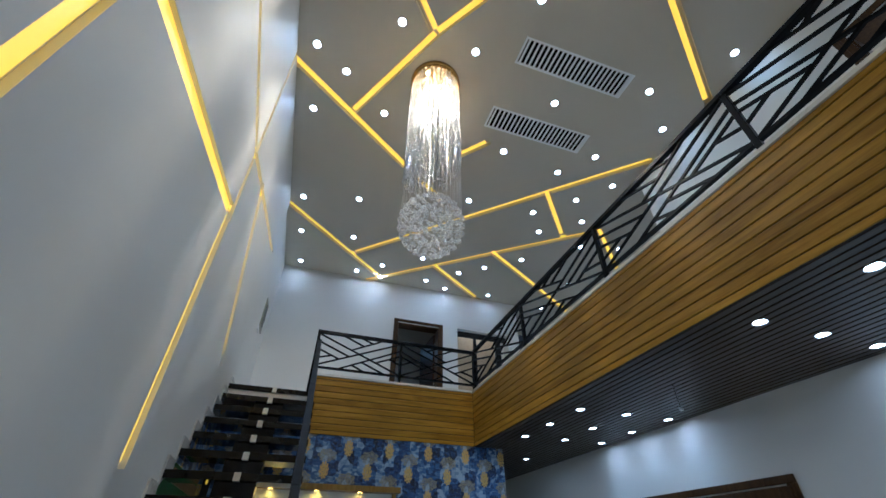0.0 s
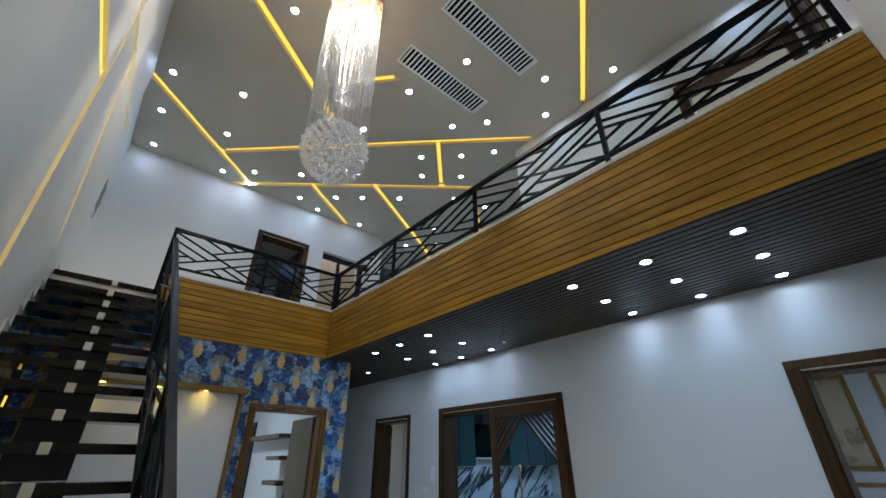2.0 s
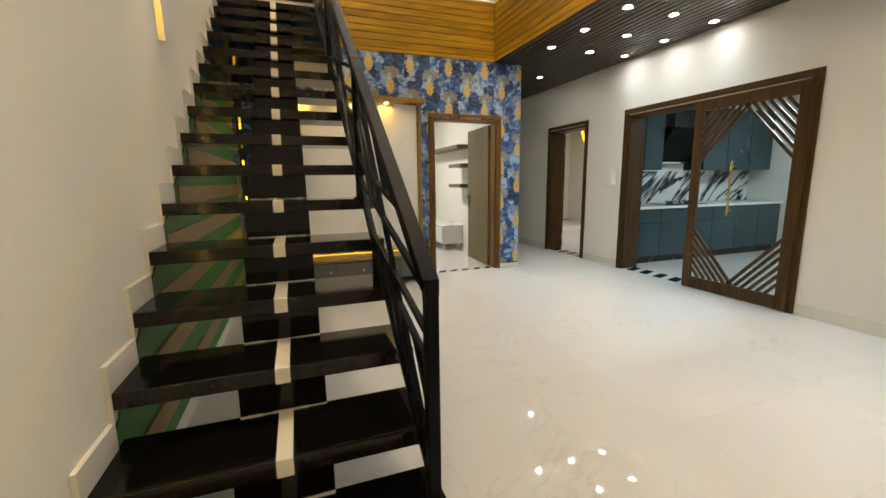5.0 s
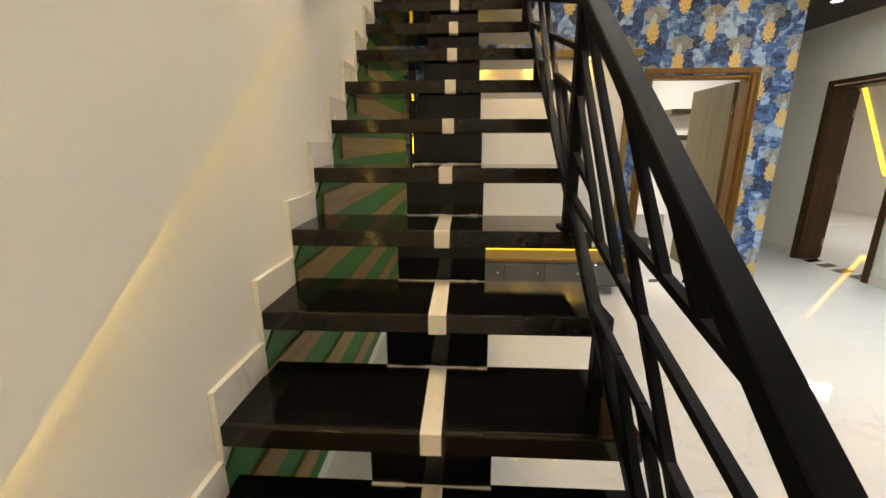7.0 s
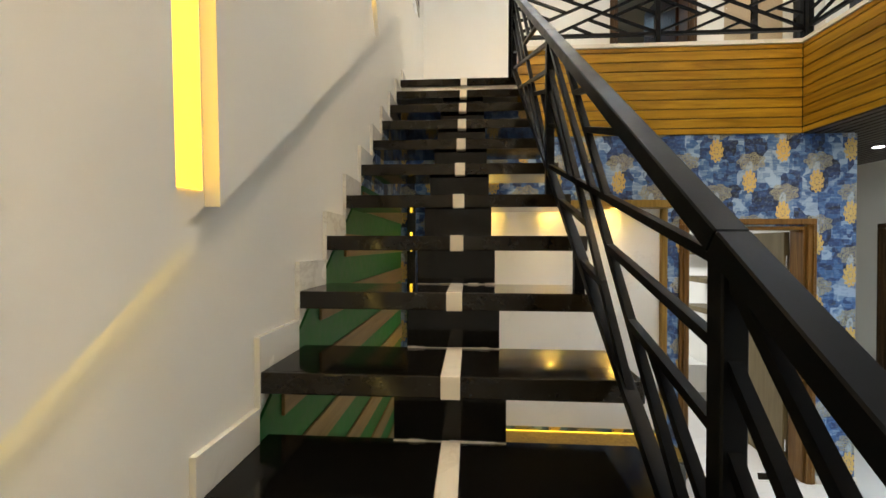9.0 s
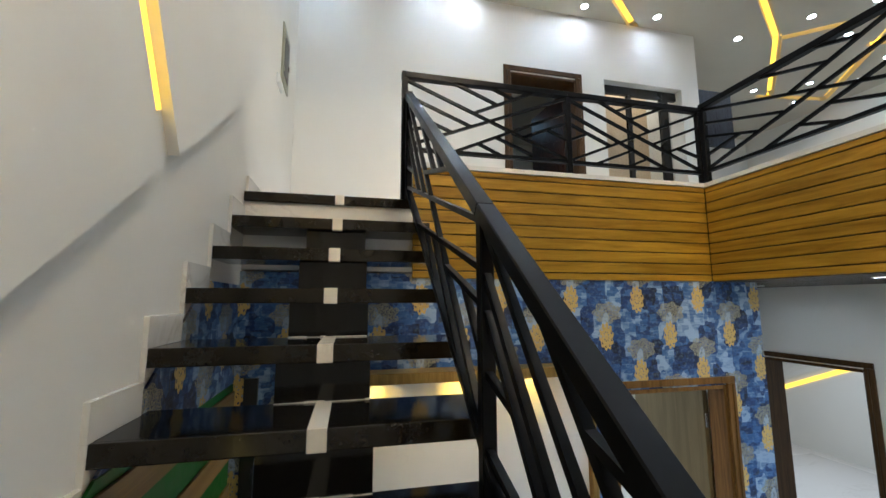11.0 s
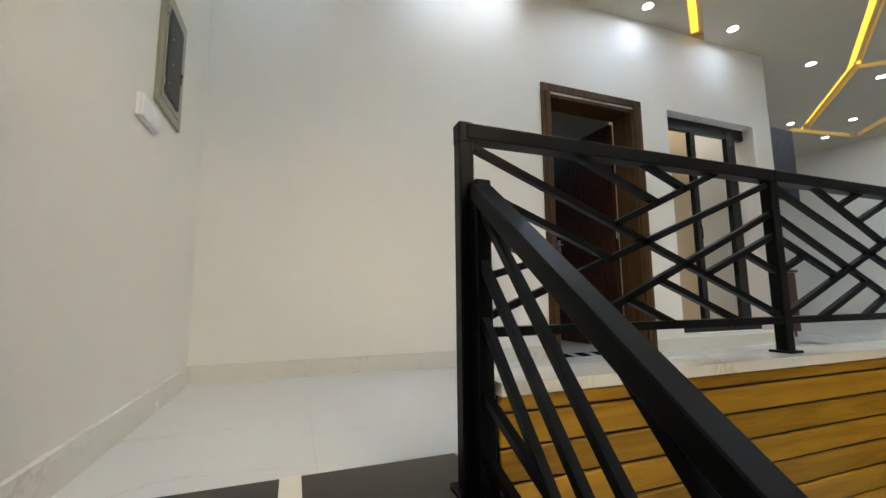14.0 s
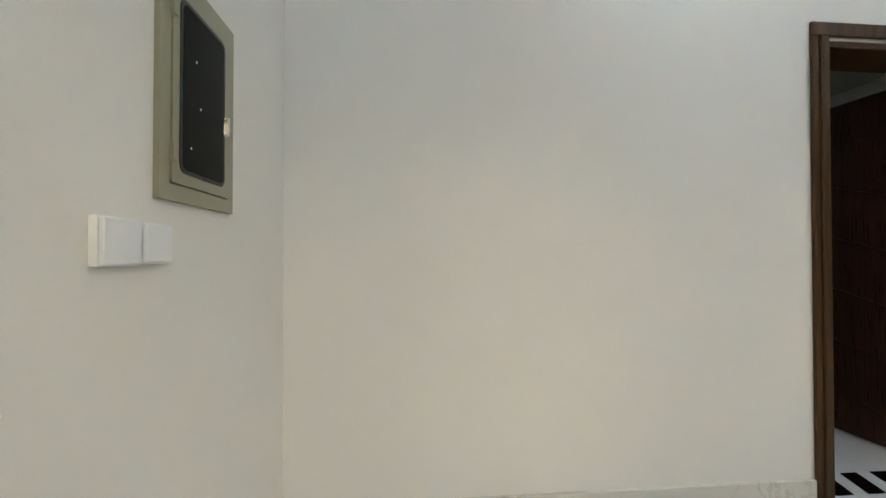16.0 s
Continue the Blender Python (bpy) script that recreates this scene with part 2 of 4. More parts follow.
M["glass"] = clear("clear_pane", (0.96, 0.98, 0.97), 0.0, 1.1)
M["wire"] = plain("chandelier_wire", (0.5, 0.48, 0.44), 0.3, 1.0)
M["paper"] = wallpaper_mat()
M["db"] = plain("olive_grey_enamel", (0.30, 0.29, 0.20), 0.35, 0.1, 40, 0.12)
M["beige"] = paint("beige_shaft_wall", (0.55, 0.42, 0.28))
M["alu"] = plain("black_aluminium", (0.014, 0.014, 0.014), 0.3, 0.3)
M["blueroom"] = paint("pale_blue_room_paint", (0.62, 0.68, 0.74))
M["picture"] = marble("muted_landscape_print", (0.55, 0.50, 0.38), (0.20, 0.16, 0.08), 0.4, 2.5, 0.12, 0.8)
M["bed"] = wood("dark_bed_board", (0.03, 0.014, 0.008), (0.07, 0.03, 0.015), 0.3, 1, 12)
M["green_tool"] = plain("green_plastic_float", (0.02, 0.16, 0.05), 0.45, 0.0, 30, 0.15)
M["cable"] = plain("red_brown_cable", (0.06, 0.02, 0.015), 0.4)
# black that stands in for the shade in the vents' gaps
M["void"] = plain("matt_black_gap_shade", (0.004, 0.004, 0.004), 0.9, 0.0, 40, 0.2, spec=0.03)
M["vent"] = plain("white_vent_metal", (0.90, 0.90, 0.90), 0.35, 0.0, 20, 0.03)


# ---- mesh helpers ----
def box(bm, x0, x1, y0, y1, z0, z1):
    vs = [bm.verts.new((x, y, z)) for z in (z0, z1) for y in (y0, y1) for x in (x0, x1)]
    for f in ((0, 2, 3, 1), (4, 5, 7, 6), (0, 1, 5, 4), (2, 6, 7, 3), (0, 4, 6, 2), (1, 3, 7, 5)):
        bm.faces.new([vs[i] for i in f])
    return bm


def bevelled(bm, w=0.004, seg=2):
    bmesh.ops.remove_doubles(bm, verts=bm.verts, dist=1e-5)
    bmesh.ops.bevel(bm, geom=list(bm.edges), offset=w, segments=seg, affect="EDGES", profile=0.6)
    return bm


def prism(bm, pts, axis, a, b):
    """A polygon in the two other axes, drawn out along axis from a to b."""
    def at(p, h):
        q = list(p)
        q.insert(axis, h)
        return q
    lo = [bm.verts.new(at(p, a)) for p in pts]
    hi = [bm.verts.new(at(p, b)) for p in pts]
    n = len(pts)
    bm.faces.new(lo[::-1])
    bm.faces.new(hi)
    for i in range(n):
        bm.faces.new((lo[i], lo[(i + 1) % n], hi[(i + 1) % n], hi[i]))
    bmesh.ops.recalc_face_normals(bm, faces=bm.faces)
    return bm


def bar(bm, p, q, w, d, up=(0, 0, 1)):
    """A square bar from p to q, w wide across, d deep along up's side."""
    p, q = Vector(p), Vector(q)
    along = (q - p).normalized()
    side = along.cross(Vector(up))
    if side.length < 1e-4:
        side = along.cross(Vector((1, 0, 0)))
    side.normalize()
    top = side.cross(along).normalized()
    vs = [bm.verts.new(e + side * (w / 2 * a) + top * (d / 2 * b)) for e in (p, q) for a, b in ((-1, -1), (1, -1), (1, 1), (-1, 1))]
    for f in ((0, 1, 2, 3), (7, 6, 5, 4), (4, 5, 1, 0), (5, 6, 2, 1), (6, 7, 3, 2), (7, 4, 0, 3)):
        bm.faces.new([vs[i] for i in f])
    return bm


def tube(bm, x, y, z0, z1, r0, r1=None, seg=20, caps=True):
    m = Matrix.Translation((x, y, (z0 + z1) / 2))
    bmesh.ops.create_cone(bm, cap_ends=caps, segments=seg, radius1=r0, radius2=r0 if r1 is None else r1, depth=z1 - z0, matrix=m)
    return bm


def mesh_of(name, bm, material, smooth=False):
    me = bpy.data.meshes.new(name)
    bm.to_mesh(me)
    bm.free()
    me.materials.append(M[material])
    if smooth:
        for p in me.polygons:
            p.use_smooth = True
    return me


def part(name, bm, material, parent=None, label="", smooth=False):
    ob = new(name, mesh_of(name, bm, material, smooth))
    ob.parent = parent
    if label:
        ob["label"] = label
    return ob


def thing(name, label, category, at=(0, 0, 0), group="", kind=""):
    ob = new(name)
    ob.location = at
    ob.empty_display_size = 0.1
    bpy.context.view_layer.update()
    return tagged(ob, label, category, group, kind)


def child(name, bm, material, parent, label="", smooth=False):
    """A part drawn in world places under a thing that stands elsewhere."""
    ob = part(name, bm, material, parent, label, smooth)
    top, off = parent, Vector((0, 0, 0))
    while top is not None:
        off += top.location
        top = top.parent
    ob.location = -off
    return ob


def setting(name, bm, material, label, category="wall"):
    return tagged(part(name, bm, material), label, category, kind="structure")


def B():
    return bmesh.new()


def cut_wall(bm, axis, a, b, u0, u1, z0, z1, holes):
    """A wall with thickness from a to b along axis, u0..u1 the other way, and through holes (u0, u1, z0, z1)."""
    us = sorted({u0, u1, *[h[0] for h in holes], *[h[1] for h in holes]})
    for p, q in zip(us, us[1:]):
        gaps = sorted((h[2], h[3]) for h in holes if h[0] <= p and h[1] >= q)
        z = z0
        for g0, g1 in gaps + [(z1, z1)]:
            if g0 > z + 1e-6:
                if axis == 0:
                    box(bm, a, b, p, q, z, g0)
                else:
                    box(bm, p, q, a, b, z, g0)
            z = max(z, g1)
    bmesh.ops.remove_doubles(bm, verts=bm.verts, dist=1e-5)
    return bm


# ---- plan, metres ----
L = 3.29            # upper floor
RISE, RUN = L / 17, 0.256
CEIL = 6.225
SOFF = 2.81         # underside of the gallery
XF = 3.22           # face of the gallery's cladding
XR = 4.885          # lower wall opposite the stair
XU = 5.06           # upper wall behind the gallery
YB = 1.70           # upper back wall
YE = -6.14          # end wall
XE, YN = 9.1, 4.4   # upper lounge beyond the gallery
CURB = 3.545

# ---- structure ----
bm = B()
box(bm, -0.3, 10.6, -8.6, 5.6, -0.30, -0.014)
setting("floor", bm, "grout", "pale grout bed under the white marble floor", "floor")

bm = B()
cut_wall(bm, 0, -0.25, 0.0, YE - 0.2, YB + 0.2, -0.014, CEIL + 0.3, [])
setting("wall_west", bm, "wall", "tall warm white plastered wall beside the stair")

D1 = (2.345, 3.28, 2.06)       # wallpaper wall door: clear width and height
bm = B()
cut_wall(bm, 1, 0.014, 0.16, 0.0, 3.645, -0.014, SOFF + 0.02, [(D1[0], D1[1], -0.014, D1[2])])
setting("wall_north_lower", bm, "paper", "blue floral wallpaper wall with yellow medallions")

KD = (-2.77, -0.70, 2.09)      # kitchen opening
D2 = (0.16, 1.085, 2.08)
RD = (-6.02, -5.05, 2.07)
bm = B()
cut_wall(bm, 0, XR, XR + 0.27, YE, 2.6, -0.014, SOFF + 0.02,
         [(KD[0], KD[1], -0.014, KD[2]), (D2[0], D2[1], -0.014, D2[2]), (RD[0], RD[1], -0.014, RD[2])])
setting("wall_east_lower", bm, "wall", "warm white wall with three dark framed doorways")

bm = B()
cut_wall(bm, 1, 2.55, 2.75, 3.645, 5.2, -0.014, SOFF + 0.02, [(4.02, 4.62, 0.12, 2.25)])
setting("wall_passage_end", bm, "wall", "white end wall of the narrow passage")
bm = B()
cut_wall(bm, 0, 3.50, 3.645, 0.16, 2.55, -0.014, SOFF + 0.02, [])
setting("wall_passage_side", bm, "wall", "white side wall of the narrow passage")

bm = B()
cut_wall(bm, 1, YE - 0.2, YE, 0.0, XU + 0.2, -0.014, CEIL, [(3.95, 4.85, L, 5.50)])
setting("wall_south", bm, "upper", "plain white end wall behind the gallery's end")

UD = (2.37, 3.245, 5.36)
UW = (3.64, 4.79, 3.42, 5.42)
bm = B()
cut_wall(bm, 1, YB, YB + 0.22, 0.0, XU, L, CEIL, [(UD[0], UD[1], L, UD[2]), UW])
setting("wall_north_upper", bm, "upper", "warm white upper wall with a door and a window recess")

GD = (-6.0, -5.0, 5.46)
bm = B()
cut_wall(bm, 0, XU, XU + 0.2, YE, -2.45, L, CEIL, [(GD[0], GD[1], L, GD[2])])
setting("wall_east_upper", bm, "upper", "white upper wall behind the gallery")

bm = B()
cut_wall(bm, 1, YN, YN + 0.2, XU - 0.2, XE, L, CEIL, [])
cut_wall(bm, 0, XU - 0.2, XU, YB + 0.22, YN, L, CEIL, [])
setting("wall_lounge_north", bm, "upper", "plain white wall of the upper lounge")
bm = B()
cut_wall(bm, 0, XE, XE + 0.2, -2.65, YN + 0.2, L, CEIL, [])
setting("wall_lounge_east", bm, "upper", "plain white long wall of the upper lounge")
bm = B()
cut_wall(bm, 1, -2.65, -2.45, XU + 0.2, XE, L, CEIL, [])
setting("wall_lounge_south", bm, "upper", "plain white wall of the upper lounge")

# slabs of the upper floor
bm = B()
prism(bm, [(0.0, 0.03), (3.25, 0.03), (3.25, YE), (10.6, YE), (10.6, 5.6), (0.0, 5.6)], 2, SOFF + 0.03, L - 0.014)
setting("floor_upper", bm, "grout", "upper floor slab under white marble tiles", "floor")

# main ceiling with light channels cut into it
CHANNELS = [
    ((0.0, -2.72), (2.46, -0.95)), ((0.76, -2.20), (1.50, -3.50)), ((1.50, -3.50), (2.85, -5.36)), ((1.50, -3.50), (0.90, -4.15)),
    ((1.90, -1.48), (2.63, -2.31)), ((0.0, -0.20), (1.87, 1.52)), ((1.24, 0.87), (5.06, -2.82)),
    ((3.94, -1.72), (4.76, -0.85)), ((1.25, 2.05), (5.30, -1.20)), ((2.85, 0.80), (4.12, 1.70)),
    ((3.77, 0.02), (6.25, 1.50)), ((6.25, 1.50), (7.62, 2.68)), ((5.30, -1.20), (6.70, 0.0)), ((6.25, 1.47), (7.10, 0.77)),
    ((1.95, -5.74), (5.06, -3.80)), ((6.70, 0.0), (8.75, 2.62)), ((6.70, 0.0), (7.50, -0.65)), ((7.62, 1.28), (9.0, 0.56)), ((7.5, 2.80), (8.7, 2.62)),
]
cutter = B()
for (xa, ya), (xb, yb) in CHANNELS:
    d = Vector((xb - xa, yb - ya, 0)).normalized() * 0.05
    bar(cutter, (xa - d.x, ya - d.y, CEIL - 0.02), (xb + d.x, yb + d.y, CEIL - 0.02), 0.105, 0.18)
VENTS = [(2.48, 3.93, -3.80, -3.48), (2.48, 3.93, -2.88, -2.56)]
for x0, x1, y0, y1 in VENTS:
    box(cutter, x0 + 0.03, x1 - 0.03, y0 + 0.03, y1 - 0.03, CEIL - 0.1, CEIL + 0.1)
cut_me = bpy.data.meshes.new("cutter")
cutter.to_mesh(cut_me)
cutter.free()
cut_ob = new("cutter", cut_me)
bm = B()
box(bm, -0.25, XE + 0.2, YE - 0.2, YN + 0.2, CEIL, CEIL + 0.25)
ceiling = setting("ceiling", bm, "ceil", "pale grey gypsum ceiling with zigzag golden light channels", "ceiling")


def carve(ob, tool):
    """Cuts tool out of ob for good and removes the tool."""
    mod = ob.modifiers.new("cut", "BOOLEAN")
    mod.object, mod.operation, mod.solver, mod.use_self = tool, "DIFFERENCE", "EXACT", True
    bpy.context.view_layer.update()
    me = bpy.data.meshes.new_from_object(ob.evaluated_get(bpy.context.evaluated_depsgraph_get()))
    ob.modifiers.clear()
    ob.data = me
    bpy.data.objects.remove(tool)


carve(ceiling, cut_ob)


def led_line(p, q, off, w=0.060, group="light channels"):
    """A warm light strip lying along a channel's inner edge."""
    bm = B()
    bar(bm, p, q, w, 0.008)
    ob = part("led_strip", bm, "led_warm")
    ob.location = off
    return tagged(ob, "warm yellow light strip set in a recessed channel", "light strip", group)


for (xa, ya), (xb, yb) in CHANNELS:
    d = Vector((xb - xa, yb - ya, 0)).normalized()
    side = Vector((-d.y, d.x, 0)) * 0.014
    p, q = Vector((xa, ya, CEIL + 0.062)) + d * 0.02, Vector((xb, yb, CEIL + 0.062)) - d * 0.02
    led_line(p, q, side)


# raised gypsum layer on the tall wall, cut by channels
def stair_line(y):
    return L + RISE / RUN * y + 0.62


bm = B()
prism(bm, [(YE, 0.9), (-4.62, 0.9), (-4.62, stair_line(-4.62)), (-0.22, stair_line(-0.22)), (0.04, 4.10), (-0.22, 5.13), (-0.20, CEIL), (YE, CEIL)], 0, 0.0005, 0.05)
raised = setting("wall_panel_west", bm, "wall", "raised white gypsum layer with slanted light channels", "wall panel")
WALL_CH = [((-4.66, 1.2), (-4.66, 3.40)), ((-4.66, 3.40), (-2.64, 3.84)), ((-2.62, 1.98), (-2.68, 3.84)), ((-2.63, 3.84), (-2.68, 4.55)),
           ((-3.98, 4.82), (-2.68, 4.55)), ((-2.68, 4.55), (-0.22, 5.13)), ((-2.78, CEIL), (-2.68, 4.55)), ((-2.05, 4.72), (-1.075, 3.10))]
cutter = B()
WIDE = (0.10, 0.13, 0.13, 0.06, 0.07, 0.07, 0.06, 0.12)
for ((ya, za), (yb, zb)), w in zip(WALL_CH, WIDE):
    d = Vector((0, yb - ya, zb - za)).normalized() * 0.05
    bar(cutter, (0.05, ya - d.y, za - d.z), (0.05, yb + d.y, zb + d.z), w, 0.07, (1, 0, 0))
cut_me = bpy.data.meshes.new("cutter")
cutter.to_mesh(cut_me)
cutter.free()
carve(raised, new("cutter", cut_me))
for ((ya, za), (yb, zb)), w in zip(WALL_CH, WIDE):
    d = Vector((0, yb - ya, zb - za)).normalized()
    side = Vector((0, d.z, -d.y)) * (w * 0.06)
    if side.y > 0:
        side = -side
    bm = B()
    # strips stop short of the panel's slanting lower edge
    lo = 0.13 if za < stair_line(ya) + 0.05 and ya > -4 else 0.03
    hi = 0.15 if zb < stair_line(yb) + 0.05 else 0.03
    bar(bm, Vector((0.020, ya, za)) + d * lo, Vector((0.020, yb, zb)) - d * hi, w * 0.85, 0.006, (1, 0, 0))
    ob = tagged(part("led_strip", bm, "led_warm"), "warm yellow light strip in a slanted wall channel", "light strip", "wall channels")
    ob.location = side
bm = B()
bar(bm, (0.022, -4.55, stair_line(-4.55) - 0.006), (0.022, -2.62, stair_line(-2.62) - 0.006), 0.010, 0.012, (1, 0, 0))
tagged(part("led_strip", bm, "led_edge"), "warm yellow light strip hidden under the wall panel's edge", "light strip", "wall channels")

bm = B()
bar(bm, (0.026, 0.052, 4.13), (0.026, -0.20, 5.11), 0.030, 0.006, (1, 0, 0))
tagged(part("led_strip", bm, "led_warm"), "warm yellow light strip along the wall panel's slanted end", "light strip", "wall channels")

# soffit under the gallery: slats in one mesh
bm = B()
n = 22
step = (XR - XF - 0.02) / n
for i in range(n):
    x = XF + 0.02 + i * step
    box(bm, x + 0.010, x + step - 0.010, YE, 0.012 if x < 3.6 else 2.55, SOFF - 0.012, SOFF + 0.016)
box(bm, XF + 0.01, XR, YE, 0.012, SOFF + 0.016, SOFF + 0.03)
box(bm, 3.645, XR, 0.012, 2.55, SOFF + 0.016, SOFF + 0.03)
setting("ceiling_soffit", bm, "slat", "dark brown slatted soffit under the gallery", "ceiling")

# cladding boards of the gallery's edge
def cladding(name, along, material):
    root = thing(name, "honey oak board cladding with dark joints on the gallery's edge", "cladding", kind="structure")
    z0, z1 = SOFF - 0.012, CURB - 0.03
    edges = [z0] + [z1 - 0.042 - 0.078 * i for i in range(8, -1, -1)] + [z1]
    bm = B()
    if along == 0:
        box(bm, 0.985, XF + 0.02, 0.012, 0.03, z0 + 0.004, z1 - 0.002)
    else:
        box(bm, XF + 0.012, XF + 0.03, YE, 0.012, z0 + 0.004, z1 - 0.002)
    part("backing", bm, "groove", root)
    for e0, e1 in zip(edges, edges[1:]):
        bm = B()
        a, b = e0 + 0.004, e1 - 0.003
        if along == 0:
            box(bm, 0.98, XF, 0.0, 0.0115, a, b)
        else:
            box(bm, XF, XF + 0.0115, YE + 0.003, -0.001, a, b)
        bevelled(bm, 0.003, 1)
        part("board", bm, material, root)
    return root


cladding("cladding_north", 0, "fascia_x")
cladding("cladding_gallery", 1, "fascia_y")
bm = B()
box(bm, 0.98, XF + 0.16, -0.012, 0.15, CURB - 0.03, CURB)
box(bm, XF - 0.012, XF + 0.16, YE, -0.012, CURB - 0.03, CURB)
bmesh.ops.remove_doubles(bm, verts=bm.verts, dist=1e-5)
setting("trim_ledge", bm, "skirt", "rough-edged pale stone capping along the gallery's edge", "capping")
bm = B()
box(bm, 0.985, XF + 0.14, 0.03, 0.13, L - 0.014, CURB - 0.03)
box(bm, XF + 0.03, XF + 0.14, YE, 0.03, L - 0.014, CURB - 0.03)
setting("wall_curb", bm, "upper", "low white curb under the capping", "curb")

# skirtings
bm = B()
box(bm, 0.0, 0.014, 0.02, YB, L, L + 0.10)
box(bm, 0.014, UD[0] - 0.075, YB - 0.014, YB, L, L + 0.10)
box(bm, UD[1] + 0.075, XU, YB - 0.014, YB, L, L + 0.10)
setting("baseboard_upper", bm, "skirt", "pale marble skirting along the landing", "skirting")
bm = B()
box(bm, XR - 0.012, XR, RD[1] + 0.09, KD[0] - 0.085, 0.0, 0.10)
box(bm, XR - 0.012, XR, KD[1] + 0.085, D2[0] - 0.075, 0.0, 0.10)
box(bm, XR - 0.012, XR, D2[1] + 0.075, 2.55, 0.0, 0.10)
box(bm, D1[1] + 0.075, 3.657, 0.002, 0.014, 0.0, 0.06)
box(bm, 3.645, 3.657, 0.014, 2.55, 0.0, 0.10)
setting("baseboard", bm, "skirt", "pale marble skirting in the hall", "skirting")


# ---- doors ----
def door_frame(name, axis, face, depth, u0, u1, z0, top, w=0.075, mat="frame", label="dark walnut door frame with a wide moulded architrave", back=True):
    """Lining and architrave round an opening in a wall whose face is at `face` and which goes depth deep (signed)."""
    root = thing(name, label, "door frame", kind="structure")
    sgn = 1 if depth > 0 else -1

    def piece(nm, ua, ub, za, zb, f0, f1):
        bm = B()
        lo, hi = min(f0, f1), max(f0, f1)
        if axis == 1:
            box(bm, ua, ub, lo, hi, za, zb)
        else:
            box(bm, lo, hi, ua, ub, za, zb)
        bevelled(bm, 0.004, 1)
        part(nm, bm, mat, root)
    o = 0.018 * sgn
    faces = [(face - o, face - o * 0.05)] + ([(face + depth + o * 0.05, face + depth + o)] if back else [])
    for f0, f1 in faces:
        piece("architrave", u0 - w, u0 + 0.012, z0, top + 0.012, f0, f1)
        piece("architrave", u1 - 0.012, u1 + w, z0, top + 0.012, f0, f1)
        piece("architrave", u0 - w, u1 + w, top - 0.0 + 0.0125, top + w, f0, f1)
        piece("bead", u0 - w * 0.55, u0 - w * 0.35, z0, top + 0.012, f0 - o * 0.5, f0 - o * 0.02)
        piece("bead", u1 + w * 0.35, u1 + w * 0.55, z0, top + 0.012, f0 - o * 0.5, f0 - o * 0.02)
    piece("jamb", u0 + 0.0005, u0 + 0.028, z0, top, face, face + depth)
    piece("jamb", u1 - 0.028, u1 - 0.0005, z0, top, face, face + depth)
    piece("head", u0 + 0.029, u1 - 0.029, top - 0.03, top - 0.0005, face, face + depth)
    return root


def door_leaf(name, hinge, angle, width, height, mat, label, handle=0.95, lines=0, thick=0.042, handle_mat="black"):
    """A leaf hinged at a place, turned by angle about the vertical; it reaches along its own +x."""
    root = thing(name, label, "door", hinge)
    root.rotation_euler = (0, 0, radians(angle))
    bm = B()
    box(bm, 0.0, width, -thick / 2, thick / 2, 0.008, height)
    bevelled(bm, 0.003, 1)
    part("leaf", bm, mat, root)
    for i in range(lines):
        z = 0.25 + (height - 0.45) * i / max(1, lines - 1)
        bm = B()
        for s in (-1, 1):
            bar(bm, (0.08, s * (thick / 2 + 0.002), z - 0.10), (width - 0.08, s * (thick / 2 + 0.002), z + 0.10), 0.006, 0.012, (0, s, 0))
        part("moulding", bm, mat, root)
    for s in (-1, 1):
        bm = B()
        box(bm, width - 0.095, width - 0.045, s * thick / 2, s * (thick / 2 + 0.008), handle - 0.10, handle + 0.10)
        bar(bm, (width - 0.07, s * (thick / 2 + 0.005), handle + 0.04), (width - 0.07, s * (thick / 2 + 0.045), handle + 0.04), 0.018, 0.018)
        bar(bm, (width - 0.062, s * (thick / 2 + 0.045), handle + 0.04), (width - 0.19, s * (thick / 2 + 0.045), handle + 0.04), 0.016, 0.018)
        part("handle", bm, handle_mat, root, "dark lever handle")
    for z in (0.22, height / 2, height - 0.25):
        bm = B()
        tube(bm, 0.0, 0.0, z - 0.05, z + 0.05, 0.009, seg=10)
        part("hinge", bm, "chrome", root, "steel hinge")
    return root


door_frame("door_1_frame", 1, 0.014, 0.146, D1[0], D1[1], 0.0, D1[2], 0.06, "frame_light", label="light walnut door frame set in the wallpaper wall")
door_leaf("open_door", (D1[1] - 0.03, 0.185, 0.0), 87, 0.82, 2.02, "door_tan", "taupe veneered interior door standing open into the room")
door_frame("door_2_frame", 0, XR, 0.27, D2[0], D2[1], 0.0, D2[2], 0.06, label="dark walnut door frame near the passage")
door_leaf("passage_room_door", (XR + 0.31, D2[1] + 0.02, 0.0), 80, 0.84, 2.03, "door_red", "red-brown wooden door standing open against the wall", handle_mat="brass")
door_frame("kitchen_frame", 0, XR, 0.27, KD[0], KD[1], 0.0, KD[2], 0.075, label="dark walnut frame of the wide kitchen opening")
door_frame("door_3_frame", 0, XR, 0.27, RD[0], RD[1], 0.0, RD[2], 0.085, label="dark walnut door frame by the bedroom")
door_frame("door_4_frame", 1, YB, 0.22, UD[0], UD[1], L, UD[2], 0.075, label="walnut door frame on the upper landing")
door_leaf("landing_room_door", (UD[1] - 0.03, YB + 0.245, L), 93, 0.82, 2.03, "door_red", "dark mahogany moulded door standing open in the landing doorway", lines=6, handle_mat="chrome")
door_frame("door_5_frame", 0, XU, 0.2, GD[0], GD[1], L, GD[2], 0.085, label="dark door frame on the gallery")
